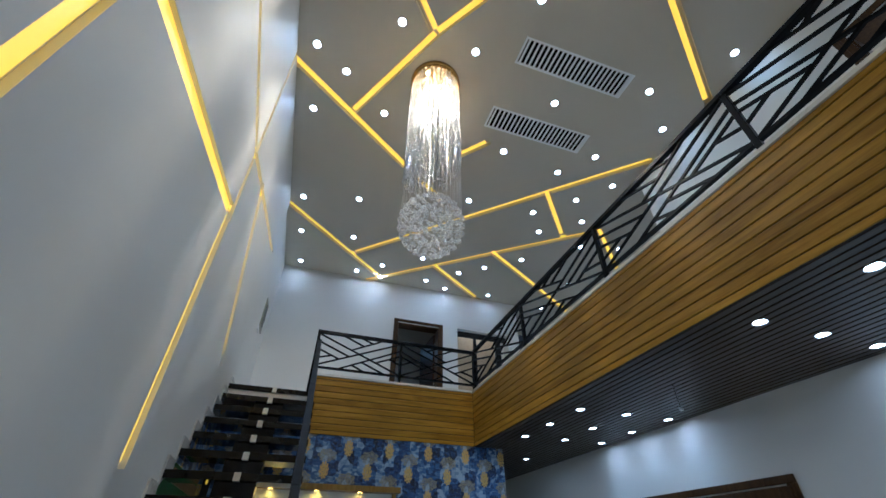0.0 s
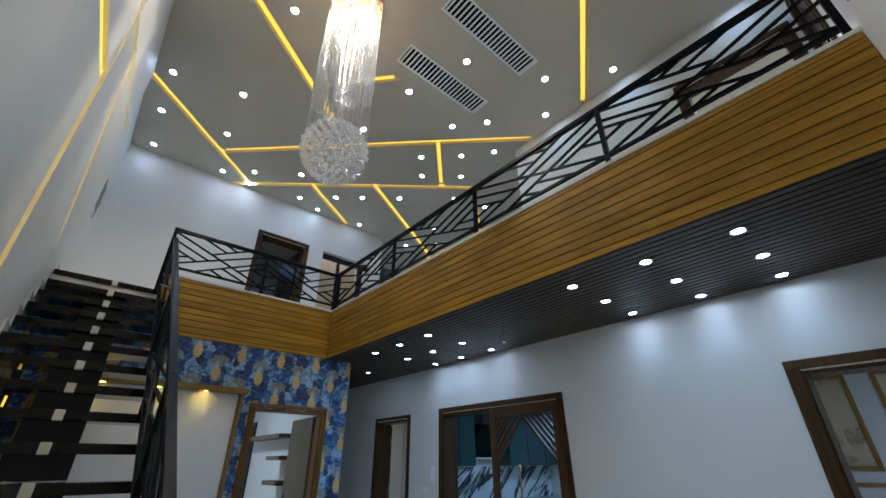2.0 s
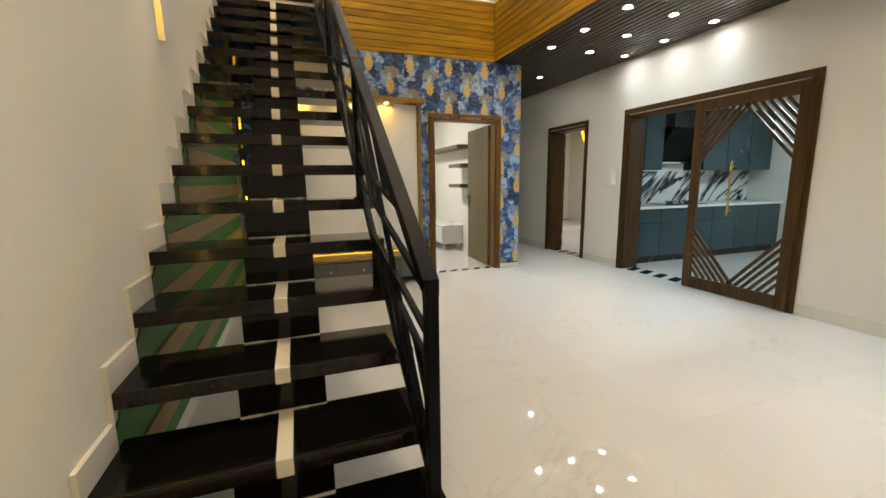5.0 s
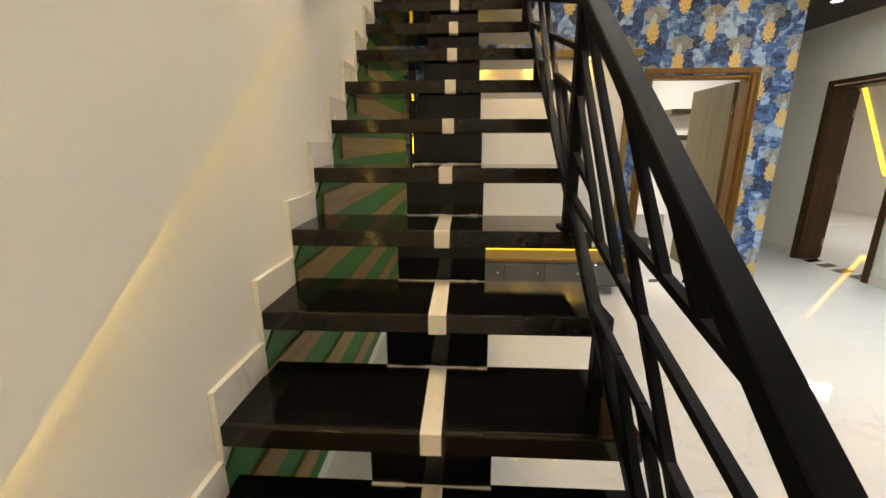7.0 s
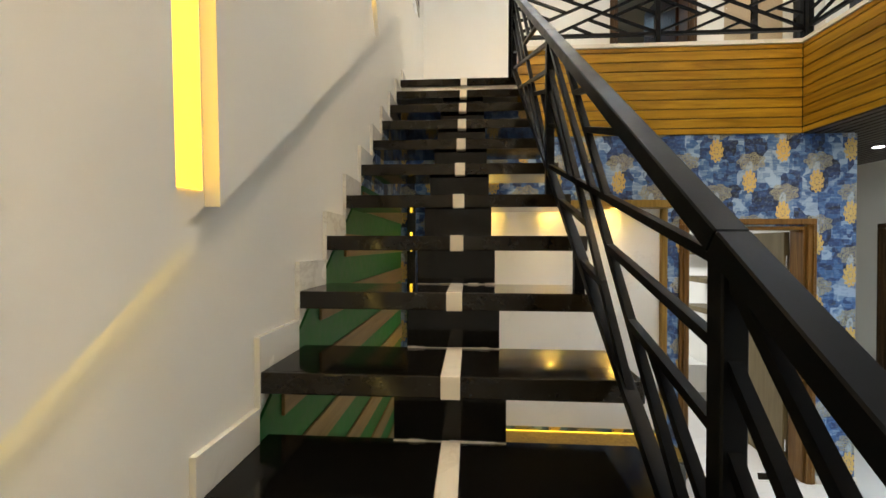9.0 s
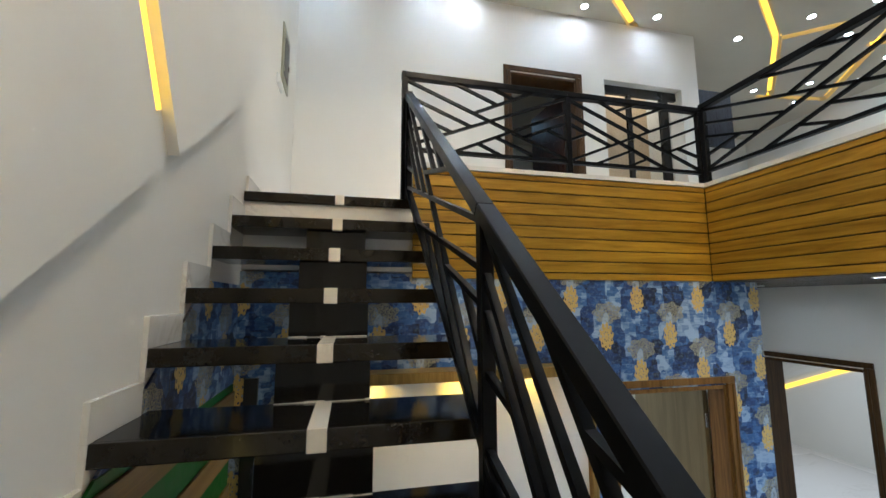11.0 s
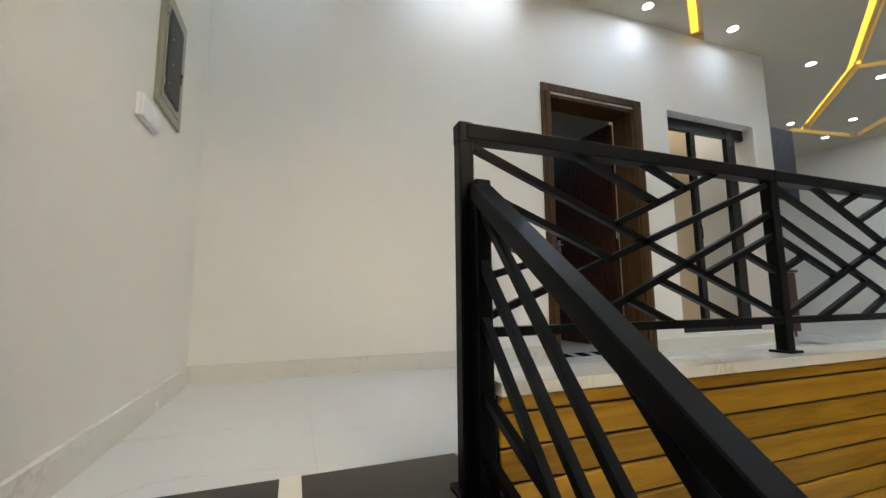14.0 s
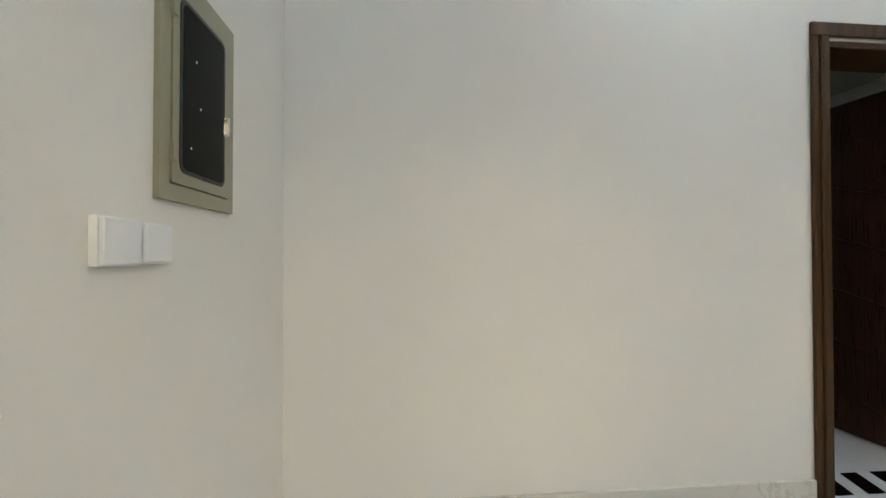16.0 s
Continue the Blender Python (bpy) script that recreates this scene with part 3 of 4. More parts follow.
door_frame("door_6_frame", 1, YE, -0.2, 3.95, 4.85, L, 5.50, 0.085, label="very dark door frame in the end wall")
door_leaf("gallery_end_door", (4.82, YE - 0.05, L), 180, 0.86, 2.15, "door_red", "dark brown closed door at the gallery's end")


def sliding_door():
    """The pierced sliding door that half covers the kitchen opening."""
    y0, y1, x0, z0, z1 = -2.80, -1.72, XR - 0.062, 0.012, 2.075
    root = thing("sliding_door", "dark walnut sliding door with slanted slats and clear glass", "door", (x0, (y0 + y1) / 2, z0))
    w = 0.095
    for nm, a, b, c, d in (("stile", y0, y0 + w, z0, z1), ("stile", y1 - w, y1, z0, z1), ("rail", y0 + w, y1 - w, z0, z0 + 0.13), ("rail", y0 + w, y1 - w, z1 - 0.11, z1)):
        bm = B()
        box(bm, x0, x0 + 0.04, a, b, c, d)
        bevelled(bm, 0.003, 1)
        child(nm, bm, "frame", root)
    ya, yb, za, zb = y0 + w, y1 - w, z0 + 0.13, z1 - 0.11
    ym = (ya + yb) / 2
    r = (yb - ya) / 2
    for k in range(6):
        o = r * (1 - k / 6.0) + 0.02
        for s, ye in ((1, yb), (-1, ya)):
            # corner chevrons, top and bottom
            for zc, t in ((zb, -1), (za, 1)):
                hgt = o * (1.15 if t > 0 else 1.15)
                bm = B()
                bar(bm, (x0 + 0.02, ye - s * o, zc), (x0 + 0.02, ye, zc + t * hgt), 0.028, 0.026, (1, 0, 0))
                child("slat", bm, "frame", root)
    bm = B()
    box(bm, x0 + 0.0365, x0 + 0.0395, ya - 0.01, yb + 0.01, za - 0.01, zb + 0.01)
    pane = child("pane", bm, "glass", root, "clear glass pane")
    pane.visible_shadow = False
    bm = B()
    yh = (y0 + y1) / 2 + 0.06
    tube(bm, x0 - 0.04, yh, 0.86, 1.42, 0.011, seg=12)
    for z in (0.92, 1.36):
        bar(bm, (x0 - 0.04, yh, z), (x0 + 0.005, yh, z), 0.014, 0.014)
    child("handle", bm, "brass", root, "long brass pull handle", True)


sliding_door()


# dark slanted dashes inlaid in the door sills
def sill(name, axis, u0, u1, f0, f1, z, n):
    root = thing(name, "white sill with slanted black stone dashes", "door sill", kind="structure")
    bm = B()
    (box(bm, u0, u1, f0, f1, z - 0.012, z + 0.002) if axis == 1 else box(bm, f0, f1, u0, u1, z - 0.012, z + 0.002))
    part("slab", bm, "floor", root)
    for i in range(n):
        a = u0 + (u1 - u0) * (i + 0.2) / n
        w = (u1 - u0) / n * 0.55
        sh = w * 0.6
        pts = [(a, f0 + 0.02), (a + w, f0 + 0.02), (a + w + sh, f1 - 0.02), (a + sh, f1 - 0.02)]
        pts = [(min(p, u1 - 0.005), q) for p, q in pts]
        if axis == 0:
            pts = [(q, p) for p, q in pts]
        bm = prism(B(), pts, 2, z + 0.0022, z + 0.005)
        part("dash", bm, "granite", root)


sill("sill_kitchen", 0, KD[0] + 0.03, KD[1] - 0.03, XR + 0.005, XR + 0.265, 0.0, 9)
sill("sill_door_1", 1, D1[0] + 0.03, D1[1] - 0.03, 0.016, 0.155, 0.0, 5)
sill("sill_door_2", 0, D2[0] + 0.03, D2[1] - 0.03, XR + 0.005, XR + 0.265, 0.0, 4)
sill("sill_door_3", 0, RD[0] + 0.03, RD[1] - 0.03, XR + 0.005, XR + 0.265, 0.0, 5)
sill("sill_door_4", 1, UD[0] + 0.03, UD[1] - 0.03, YB + 0.005, YB + 0.215, L, 5)


# ---- staircase ----
def staircase():
    root = thing("staircase", "open black granite stair with cream inlay stripe on a central spine", "staircase", (0.52, -2.1, 0), kind="structure")
    for k in range(1, 17):
        y, z = -0.02 - RUN * k, L - RISE * k
        bm = B()
        box(bm, 0.002, 1.035, y + 0.02, y + RUN + 0.055, z - 0.055, z)
        tread = child("tread", bm, "granite", root)
        bm = B()
        box(bm, 0.002, 1.036, y, y + 0.0199, z - 0.058, z + 0.0005)
        bevelled(bm, 0.004, 2)
        child("nosing", bm, "granite_edge", tread).location = (0, 0, 0)
        bm = B()
        box(bm, 0.508, 0.560, y - 0.003, y + RUN + 0.054, z - 0.060, z + 0.003)
        bevelled(bm, 0.002, 1)
        child("inlay", bm, "stripe", tread, "cream stone stripe").location = (0, 0, 0)
        bm = B()
        zb = z - 0.0555
        box(bm, 0.375, 0.685, y + 0.045, y + RUN - 0.01 + 0.045, max(0.0, zb - RISE + 0.056), zb)
        child("spine_block", bm, "granite", root)
        if k < 16:
            bm = B()
            zf, x = z - RISE, 0.375
            rng = random.Random(k)
            while x < 0.68:
                w = 0.02 + 0.05 * rng.random()
                h = 0.002 + 0.005 * rng.random()
                box(bm, x, min(0.685, x + w), y + 0.045 - h - 0.003, y + 0.0445, zf + 0.0005, zf + h)
                x += w
            child("sealant", bm, "skirt", root, "uneven pale sealant line")
        # stepped skirting
        bm = B()
        box(bm, 0.0005, 0.016, y - 0.005, y + RUN - 0.005, z + 0.001, z + 0.098)
        box(bm, 0.0005, 0.016, y - 0.005, y + 0.022, z - RISE + 0.0985, z + 0.0005)
        child("skirting_tile", bm, "skirt", root, "pale skirting tile")
    # last riser and the landing's nosing
    bm = B()
    box(bm, 0.002, 0.98, 0.0, 0.028, L - RISE, L - 0.0565)
    child("riser", bm, "skirt", root, "cream marble riser")
    bm = B()
    box(bm, 0.002, 0.985, -0.022, 0.30, L - 0.056, L + 0.0005)
    bevelled(bm, 0.004, 1)
    t = child("tread", bm, "granite_edge", root)
    bm = B()
    box(bm, 0.508, 0.560, -0.025, 0.299, L - 0.058, L + 0.003)
    child("inlay", bm, "stripe", t, "cream stone stripe").location = (0, 0, 0)


staircase()


# ---- railings ----
def rail_bars(u0, u1, flip):
    """The slanted bars of one bay in (u, v) from 0 to 1."""
    segs = [((0, .95), (1, .02)), ((0, .74), (.384, .383)), ((0, .53), (.27, .279)), ((.26, 1), (.547, .733)), ((.48, 1), (.65, .842)),
            ((0, .03), (1, .95)), ((.27, 0), (1, .74)), ((.40, .578), (.80, 1)), ((.70, .299), (1, .584)), ((.86, .451), (1, .32)), ((.53, .27), (.82, 0)), ((.42, .16), (.58, 0)), ((0, .24), (.185, .36))]
    out = []
    for (a, b), (c, d) in segs:
        if flip:
            a, c = 1 - a, 1 - c
        out.append(((a, b), (c, d)))
    return out


def railing(name, posts, top_at, foot_at, low_at, label, flips):
    """posts: plan places; the three functions give heights at a place: top rail, post's foot, low rail."""
    x, y = posts[0]
    root = thing(name, label, "railing", (x, y, foot_at(x, y)))
    for (px, py) in posts:
        bm = B()
        box(bm, px - 0.020, px + 0.020, py - 0.020, py + 0.020, foot_at(px, py), top_at(px, py) - 0.032)
        bevelled(bm, 0.003, 1)
        child("post", bm, "iron", root)
        bm = B()
        box(bm, px - 0.034, px + 0.034, py - 0.034, py + 0.034, foot_at(px, py), foot_at(px, py) + 0.008)
        child("base_plate", bm, "iron", root)
    for px, py in (posts[0], posts[-1]):
        bm = B()
        box(bm, px - 0.0215, px + 0.0215, py - 0.0215, py + 0.0215, top_at(px, py) - 0.05, top_at(px, py) + 0.0065)
        child("cap", bevelled(bm, 0.004, 1), "iron", root)
    for i, ((xa, ya), (xb, yb)) in enumerate(zip(posts, posts[1:])):
        def P(u, v):
            x, y = xa + (xb - xa) * u, ya + (yb - ya) * u
            z0, z1 = low_at(x, y), top_at(x, y) - 0.02
            return (x, y, z0 + (z1 - z0) * v)
        across = (0, 1, 0) if abs(xb - xa) > abs(yb - ya) else (1, 0, 0)
        bm = B()
        a, b = Vector((xa, ya, top_at(xa, ya) - 0.02)), Vector((xb, yb, top_at(xb, yb) - 0.02))
        bar(bm, a, b, 0.042, 0.052, across)
        child("top_rail", bevelled(bm, 0.003, 1), "iron", root)
        bm = B()
        bar(bm, P(0, 0), P(1, 0), 0.024, 0.034, across)
        child("low_rail", bm, "iron", root)
        for (ua, va), (ub, vb) in rail_bars(0, 1, flips[i % len(flips)]):
            bm = B()
            bar(bm, P(ua, va), P(ub, vb), 0.019, 0.020, across)
            child("bar", bm, "iron", root)
    return root


railing("landing_railing", [(0.930, 0.07), (2.13, 0.07), (3.285, 0.07)], lambda x, y: 4.188, lambda x, y: CURB if x > 1 else L, lambda x, y: 3.655,
        "black steel landing railing with slanted chevron bars", (False, True))
railing("gallery_railing", [(3.285, 0.02), (3.285, -1.55), (3.285, -3.11), (3.285, -4.63), (3.285, -6.10)], lambda x, y: 4.20, lambda x, y: CURB, lambda x, y: 3.655,
        "long black steel gallery railing with slanted chevron bars", (False, True))


def tread_z(x, y):
    k = min(16, max(1, math.ceil((-0.02 - y) / RUN - 1e-6)))
    return L - RISE * k


def rail_z(x, y):
    return 4.04 + (y - 0.05) * 0.756


stair_rail = railing("stair_railing", [(0.980, -4.015), (0.974, -2.75), (0.967, -1.42), (0.955, 0.03)], rail_z,
        lambda x, y: tread_z(x, y) if y < -0.1 else L, lambda x, y: rail_z(x, y) - 0.66,
        "black steel stair railing with slanted bars following the flight", (True, False, True))
# short feet under the low rail, halfway along the lower bays
for px, py in ((0.977, -3.158), (0.971, -1.93)):
    bm = box(B(), px - 0.018, px + 0.018, py - 0.018, py + 0.018, tread_z(px, py), rail_z(px, py) - 0.665)
    child("foot", bevelled(bm, 0.003, 1), "iron", stair_rail)


# ---- lamps ----
def downlight(x, y, z, warm=False, r=0.036, watts=3.0, colour=COOL, size=118, group="ceiling downlights", lamp=True):
    root = thing("downlight", "small round recessed downlight glowing cool white" if not warm else "small round warm spot lamp", "downlight", (x, y, z), group)
    bm = B()
    bmesh.ops.create_cone(bm, cap_ends=False, segments=24, radius1=r * 1.28, radius2=r, depth=0.008, matrix=Matrix.Translation((0, 0, -0.004)))
    part("rim", bm, "white", root, "thin white rim", True)
    bm = B()
    bmesh.ops.create_circle(bm, cap_ends=True, segments=24, radius=r * 1.02, matrix=Matrix.Translation((0, 0, -0.002)))
    part("lens", bm, "led_spot_warm" if warm else "led_spot", root)
    if lamp:
        li = bpy.data.lights.new("downlight_beam", "SPOT")
        li.energy, li.color, li.spot_size, li.spot_blend, li.shadow_soft_size = watts, colour, radians(size), 1.0, 0.04
        ob = new("downlight_beam", li)
        ob.location = (x, y, z - 0.03)
    return root


MAIN = [(0.26, -2.96), (0.62, -2.74), (0.28, -2.10), (1.12, -3.50), (1.17, -2.32), (0.25, -0.39), (0.26, 0.50), (1.11, -0.62), (1.17, 0.39), (0.30, 1.45),
        (1.39, 1.45), (1.85, 1.10), (1.89, 1.52), (2.54, 0.61), (2.83, 1.35), (3.38, 0.86), (3.80, 0.52), (3.30, 1.52), (4.30, 1.48), (4.38, 0.04),
        (2.00, -3.45), (2.45, -4.18), (2.83, -4.78), (3.24, -5.39), (4.83, -5.72), (3.21, -3.16), (4.24, -3.68), (4.83, -4.39), (2.92, -2.25),
        (3.86, -2.15), (4.22, -2.58), (4.80, -3.28), (3.94, -1.24), (4.46, -1.73), (4.82, -2.18), (4.28, -0.83), (4.85, -1.30), (5.24, -0.68), (5.95, -0.87),
        (1.76, -1.90), (2.81, -1.16), (2.24, -0.64), (1.55, -4.05), (5.71, 0.49), (5.69, 1.60), (6.20, 1.04), (6.66, 0.64), (6.77, 1.49), (7.07, 1.20), (7.79, 0.88),
        (7.27, 0.21), (8.40, 0.43), (8.23, 1.45), (8.57, 1.08), (7.24, 2.66), (7.92, 2.27), (8.36, 2.81), (8.55, 2.0)]
for x, y in MAIN:
    # the row along the landing's wall is dimmed
    downlight(x, y, CEIL, watts=W_CEIL * (0.55 if 1.4 < y < 1.6 and x < XU else 1.0))
for x, y in [(x, y) for y in (-0.77, -1.36, -1.95, -3.95, -4.60, -5.22) for x in (3.58, 4.14, 4.68)] + [(4.25, 0.49)]:
    downlight(x, y, SOFF - 0.012, watts=W_SOFFIT * (0.7 if x > 4.5 else 1.1), colour=(0.50, 0.76, 1.0), size=98, group="soffit downlights")


def room_fill(x, y, z, w, c=NEUTRAL, size=0.5):
    """An added ceiling panel and lamp that fill a side room with light."""
    root = thing("room_fill_panel", "plain white ceiling panel added to fill a side room with light", "lamp", (x, y, z))
    bm = box(B(), -size / 2, size / 2, -size / 2, size / 2, -0.012, 0.0)
    part("panel", bm, "white", root)
    li = bpy.data.lights.new("room_fill_light", "AREA")
    li.energy, li.color, li.size = w, c, size
    new("room_fill_light", li).location = (x, y, z - 0.02)


# ---- side rooms: plain shells ----
def shell(name, x0, x1, y0, y1, z0, z1, mat, skip, label):
    """Walls and ceiling of a side room; skip: sides that the hall's own walls close."""
    for s, a in (("west", (x0 - 0.1, x0, y0, y1)), ("east", (x1, x1 + 0.1, y0, y1)), ("south", (x0, x1, y0 - 0.1, y0)), ("north", (x0, x1, y1, y1 + 0.1))):
        if s in skip:
            continue
        bm = box(B(), *a, z0, z1)
        setting("wall_" + name + "_" + s, bm, mat, label)
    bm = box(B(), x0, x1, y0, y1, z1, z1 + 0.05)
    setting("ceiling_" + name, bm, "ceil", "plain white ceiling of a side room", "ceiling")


shell("bedroom_north", 0.3, 3.47, 0.162, 3.6, -0.014, 2.72, "wall", ("south",), "white wall of the room behind the wallpaper wall")
shell("passage_room", 5.16, 8.85, 0.12, 5.8, -0.014, 2.72, "wall", ("west", "south"), "pale wall of the room off the passage")
shell("kitchen", 5.16, 8.4, -4.1, 0.01, -0.014, 2.72, "wall", ("west",), "kitchen wall")
shell("bedroom_east", 5.16, 8.6, -8.4, -4.3, -0.014, 2.72, "blueroom", ("west",), "pale blue bedroom wall")
shell("upper_room", 1.2, 4.75, 1.93, 5.2, L, 5.98, "upper", ("south",), "white wall of the upper room")
shell("gallery_room", 5.28, 8.2, -6.9, -4.2, L, 5.98, "upper", ("west",), "white wall of the room off the gallery")
# slanted lit fluting on the passage room's far wall
for p, q in (((5.25, 2.68), (4.30, 0.84)), ((4.30, 0.84), (2.75, 1.56))):
    bm = B()
    bar(bm, (8.841, p[0], p[1]), (8.841, q[0], q[1]), 0.07, 0.02, (1, 0, 0))
    tagged(part("led_strip", bm, "led_warm"), "warm yellow light strip slanting along the side room's wall", "light strip", "side room strips")
for i in range(4):
    bm = B()
    o = 0.20 + 0.13 * i
    bar(bm, (8.841, 4.24 - 0.1 * i, 0.84 + o), (8.841, 2.72, 1.52 + o), 0.055, 0.02, (1, 0, 0))
    tagged(part("wall_rib", bm, "wall"), "pale slanting rib on the side room's wall", "wall rib", "side room ribs")
# added fill lamps brighten the side rooms and the space behind the landing window
room_fill(2.0, 1.9, 2.715, W_ROOM * 0.5, (0.85, 0.93, 1.0))
room_fill(6.9, 2.2, 2.715, W_ROOM * 0.5, (0.85, 0.93, 1.0))
room_fill(6.8, -2.2, 2.715, W_ROOM * 0.45, COOL)
room_fill(6.6, -6.6, 2.715, W_ROOM * 0.4, NEUTRAL)
room_fill(6.6, -5.5, 5.97, W_ROOM * 0.6, NEUTRAL)
room_fill(4.2, 2.08, 5.97, 1.6, NEUTRAL, 0.2)
room_fill(2.2, 4.2, 5.97, 0.7, COOL, 0.3)


# ---- chandelier ----
def chandelier(x, y, top):
    root = thing("chandelier", "tall crystal chandelier with gold canopy, bead curtain and bead sphere", "chandelier", (x, y, top))
    rng = random.Random(5)
    bm = B()
    tube(bm, 0, 0, -0.055, 0.0, 0.29, 0.30, 40)
    tube(bm, 0, 0, -0.075, -0.055, 0.275, 0.285, 40)
    part("canopy", bm, "brass", root, "polished gold canopy", True)
    for i in range(22):
        a = i * 2.4
        r = 0.06 + 0.008 * i
        bm = B()
        bmesh.ops.create_uvsphere(bm, u_segments=10, v_segments=6, radius=0.022, matrix=Matrix.Translation((r * math.cos(a), r * math.sin(a), -0.11 - 0.09 * (i % 4))))
        part("bulb", bm, "led_chand", root, "glowing bulb", True)
    # bead strands hang in rings; the inner ones end higher along a spiral
    bead = B()
    bmesh.ops.create_icosphere(bead, subdivisions=1, radius=0.0155)
    bead_v = [v.co.copy() for v in bead.verts]
    bead_f = [[v.index for v in f.verts] for f in bead.faces]
    bead.free()

    def beads(nm, spots, parent):
        verts, faces = [], []
        for px, py, pz, s in spots:
            o = len(verts)
            verts += [(px + v.x * s, py + v.y * s, pz + v.z * s) for v in bead_v]
            faces += [[o + i for i in f] for f in bead_f]
        me = bpy.data.meshes.new(nm)
        me.from_pydata(verts, [], faces)
        me.materials.append(M["crystal"])
        ob = new(nm, me)
        ob.parent = parent
        return ob
    zb = -2.30
    curtain = []
    for ring, cnt in ((0.275, 36), (0.21, 26), (0.13, 14)):
        for i in range(cnt):
            a = 2 * math.pi * i / cnt + ring * 7
            px, py = ring * math.cos(a), ring * math.sin(a)
            low = -1.35 - 0.60 * ((a / (2 * math.pi) + ring) % 1.0)
            bm = B()
            bar(bm, (px, py, -0.07), (px, py, zb + 0.05), 0.0011, 0.0011)
            part("wire", bm, "wire", root)
            z = -0.10 - rng.random() * 0.03
            while z > low:
                curtain.append((px, py, z, 0.85 + 0.55 * rng.random()))
                z -= 0.037 if z > -0.9 else 0.046
    tagged(beads("bead_curtain", curtain, root), "hanging strands of clear crystal beads", kind="stuff")
    ball = bpy.data.meshes.new("bead")
    bm = B()
    bmesh.ops.create_icosphere(bm, subdivisions=2, radius=0.021)
    bm.to_mesh(ball)
    bm.free()
    ball.materials.append(M["crystal"])
    for p in ball.polygons:
        p.use_smooth = True
    for count, rad in ((210, 0.285), (80, 0.18)):
        for i in range(count):
            zz = 1 - 2 * (i + 0.5) / count
            rr = math.sqrt(1 - zz * zz)
            a = i * 2.39996
            ob = new("bead", ball)
            ob.parent = root
            ob.location = (rad * rr * math.cos(a), rad * rr * math.sin(a), zb + rad * zz)
    # pendant drops round the canopy's rim
    for i in range(30):
        a = 2 * math.pi * i / 30
        bm = B()
        bmesh.ops.create_cone(bm, cap_ends=True, segments=6, radius1=0.004, radius2=0.014, depth=0.06, matrix=Matrix.Translation((0.288 * math.cos(a), 0.288 * math.sin(a), -0.10)))
        part("pendant", bm, "brass", root)
    li = bpy.data.lights.new("chandelier_light", "SPOT")
    li.energy, li.color, li.shadow_soft_size = W_CHAND, (1.0, 0.78, 0.50), 0.31
    li.spot_size, li.spot_blend = radians(168), 0.35
    new("chandelier_light", li).location = (x, y, top - 0.50)


chandelier(1.68, -2.92, CEIL)


# ---- ceiling vents ----
def vent(x0, x1, y0, y1):
    root = thing("ceiling_vent", "white linear ceiling vent with dark gaps", "vent", ((x0 + x1) / 2, (y0 + y1) / 2, CEIL), "ceiling vents")
    fw = 0.022
    for a in ((x0, x1, y0, y0 + fw), (x0, x1, y1 - fw, y1), (x0, x0 + fw, y0 + fw, y1 - fw), (x1 - 0.05, x1, y0 + fw, y1 - fw)):
        child("frame", box(B(), *a, CEIL - 0.012, CEIL - 0.001), "vent", root)
    # black sheet close behind the slats paints the gaps' shade
    child("backing", box(B(), x0 + 0.031, x1 - 0.031, y0 + 0.031, y1 - 0.031, CEIL - 0.0055, CEIL - 0.0015), "void", root)
    n = 23
    for i in range(n):
        x = x0 + fw + (x1 - x0 - 2 * fw) * (i + 0.5) / n
        child("slat", box(B(), x - 0.0125, x + 0.0125, y0 + fw, y1 - fw, CEIL - 0.012, CEIL - 0.006), "vent", root)


for v in VENTS:
    vent(*v)


# ---- wallpaper wall: framed panel, spots, console ----
def feature_panel():
    x0, x1, z0, z1 = 0.30, 2.17, 0.40, 2.26
    root = thing("feature_panel", "white marble feature panel with honey wood frame", "wall panel", ((x0 + x1) / 2, 0.0, z0), kind="structure")
    child("slab", box(B(), x0 + 0.03, x1 - 0.045, -0.008, 0.012, z0, z1 - 0.06), "counter", root)
    bm = box(B(), x0, x1 + 0.03, -0.15, 0.012, z1 - 0.06, z1)
    child("head", bevelled(bm, 0.003, 1), "gold_wood", root)
    bm = box(B(), x1 - 0.044, x1, -0.05, 0.012, 0.36, z1 - 0.0605)
    child("upright", bevelled(bm, 0.003, 1), "gold_wood", root)
    bm = box(B(), x0 - 0.044, x0 + 0.03, -0.05, 0.012, 0.36, z1 - 0.0605)
    child("upright", bevelled(bm, 0.003, 1), "gold_wood", root)


feature_panel()
for x in (0.75, 1.25, 1.73):
    downlight(x, -0.085, 2.199, True, 0.026, 0.6, (1.0, 0.64, 0.15), 80, "panel spots")


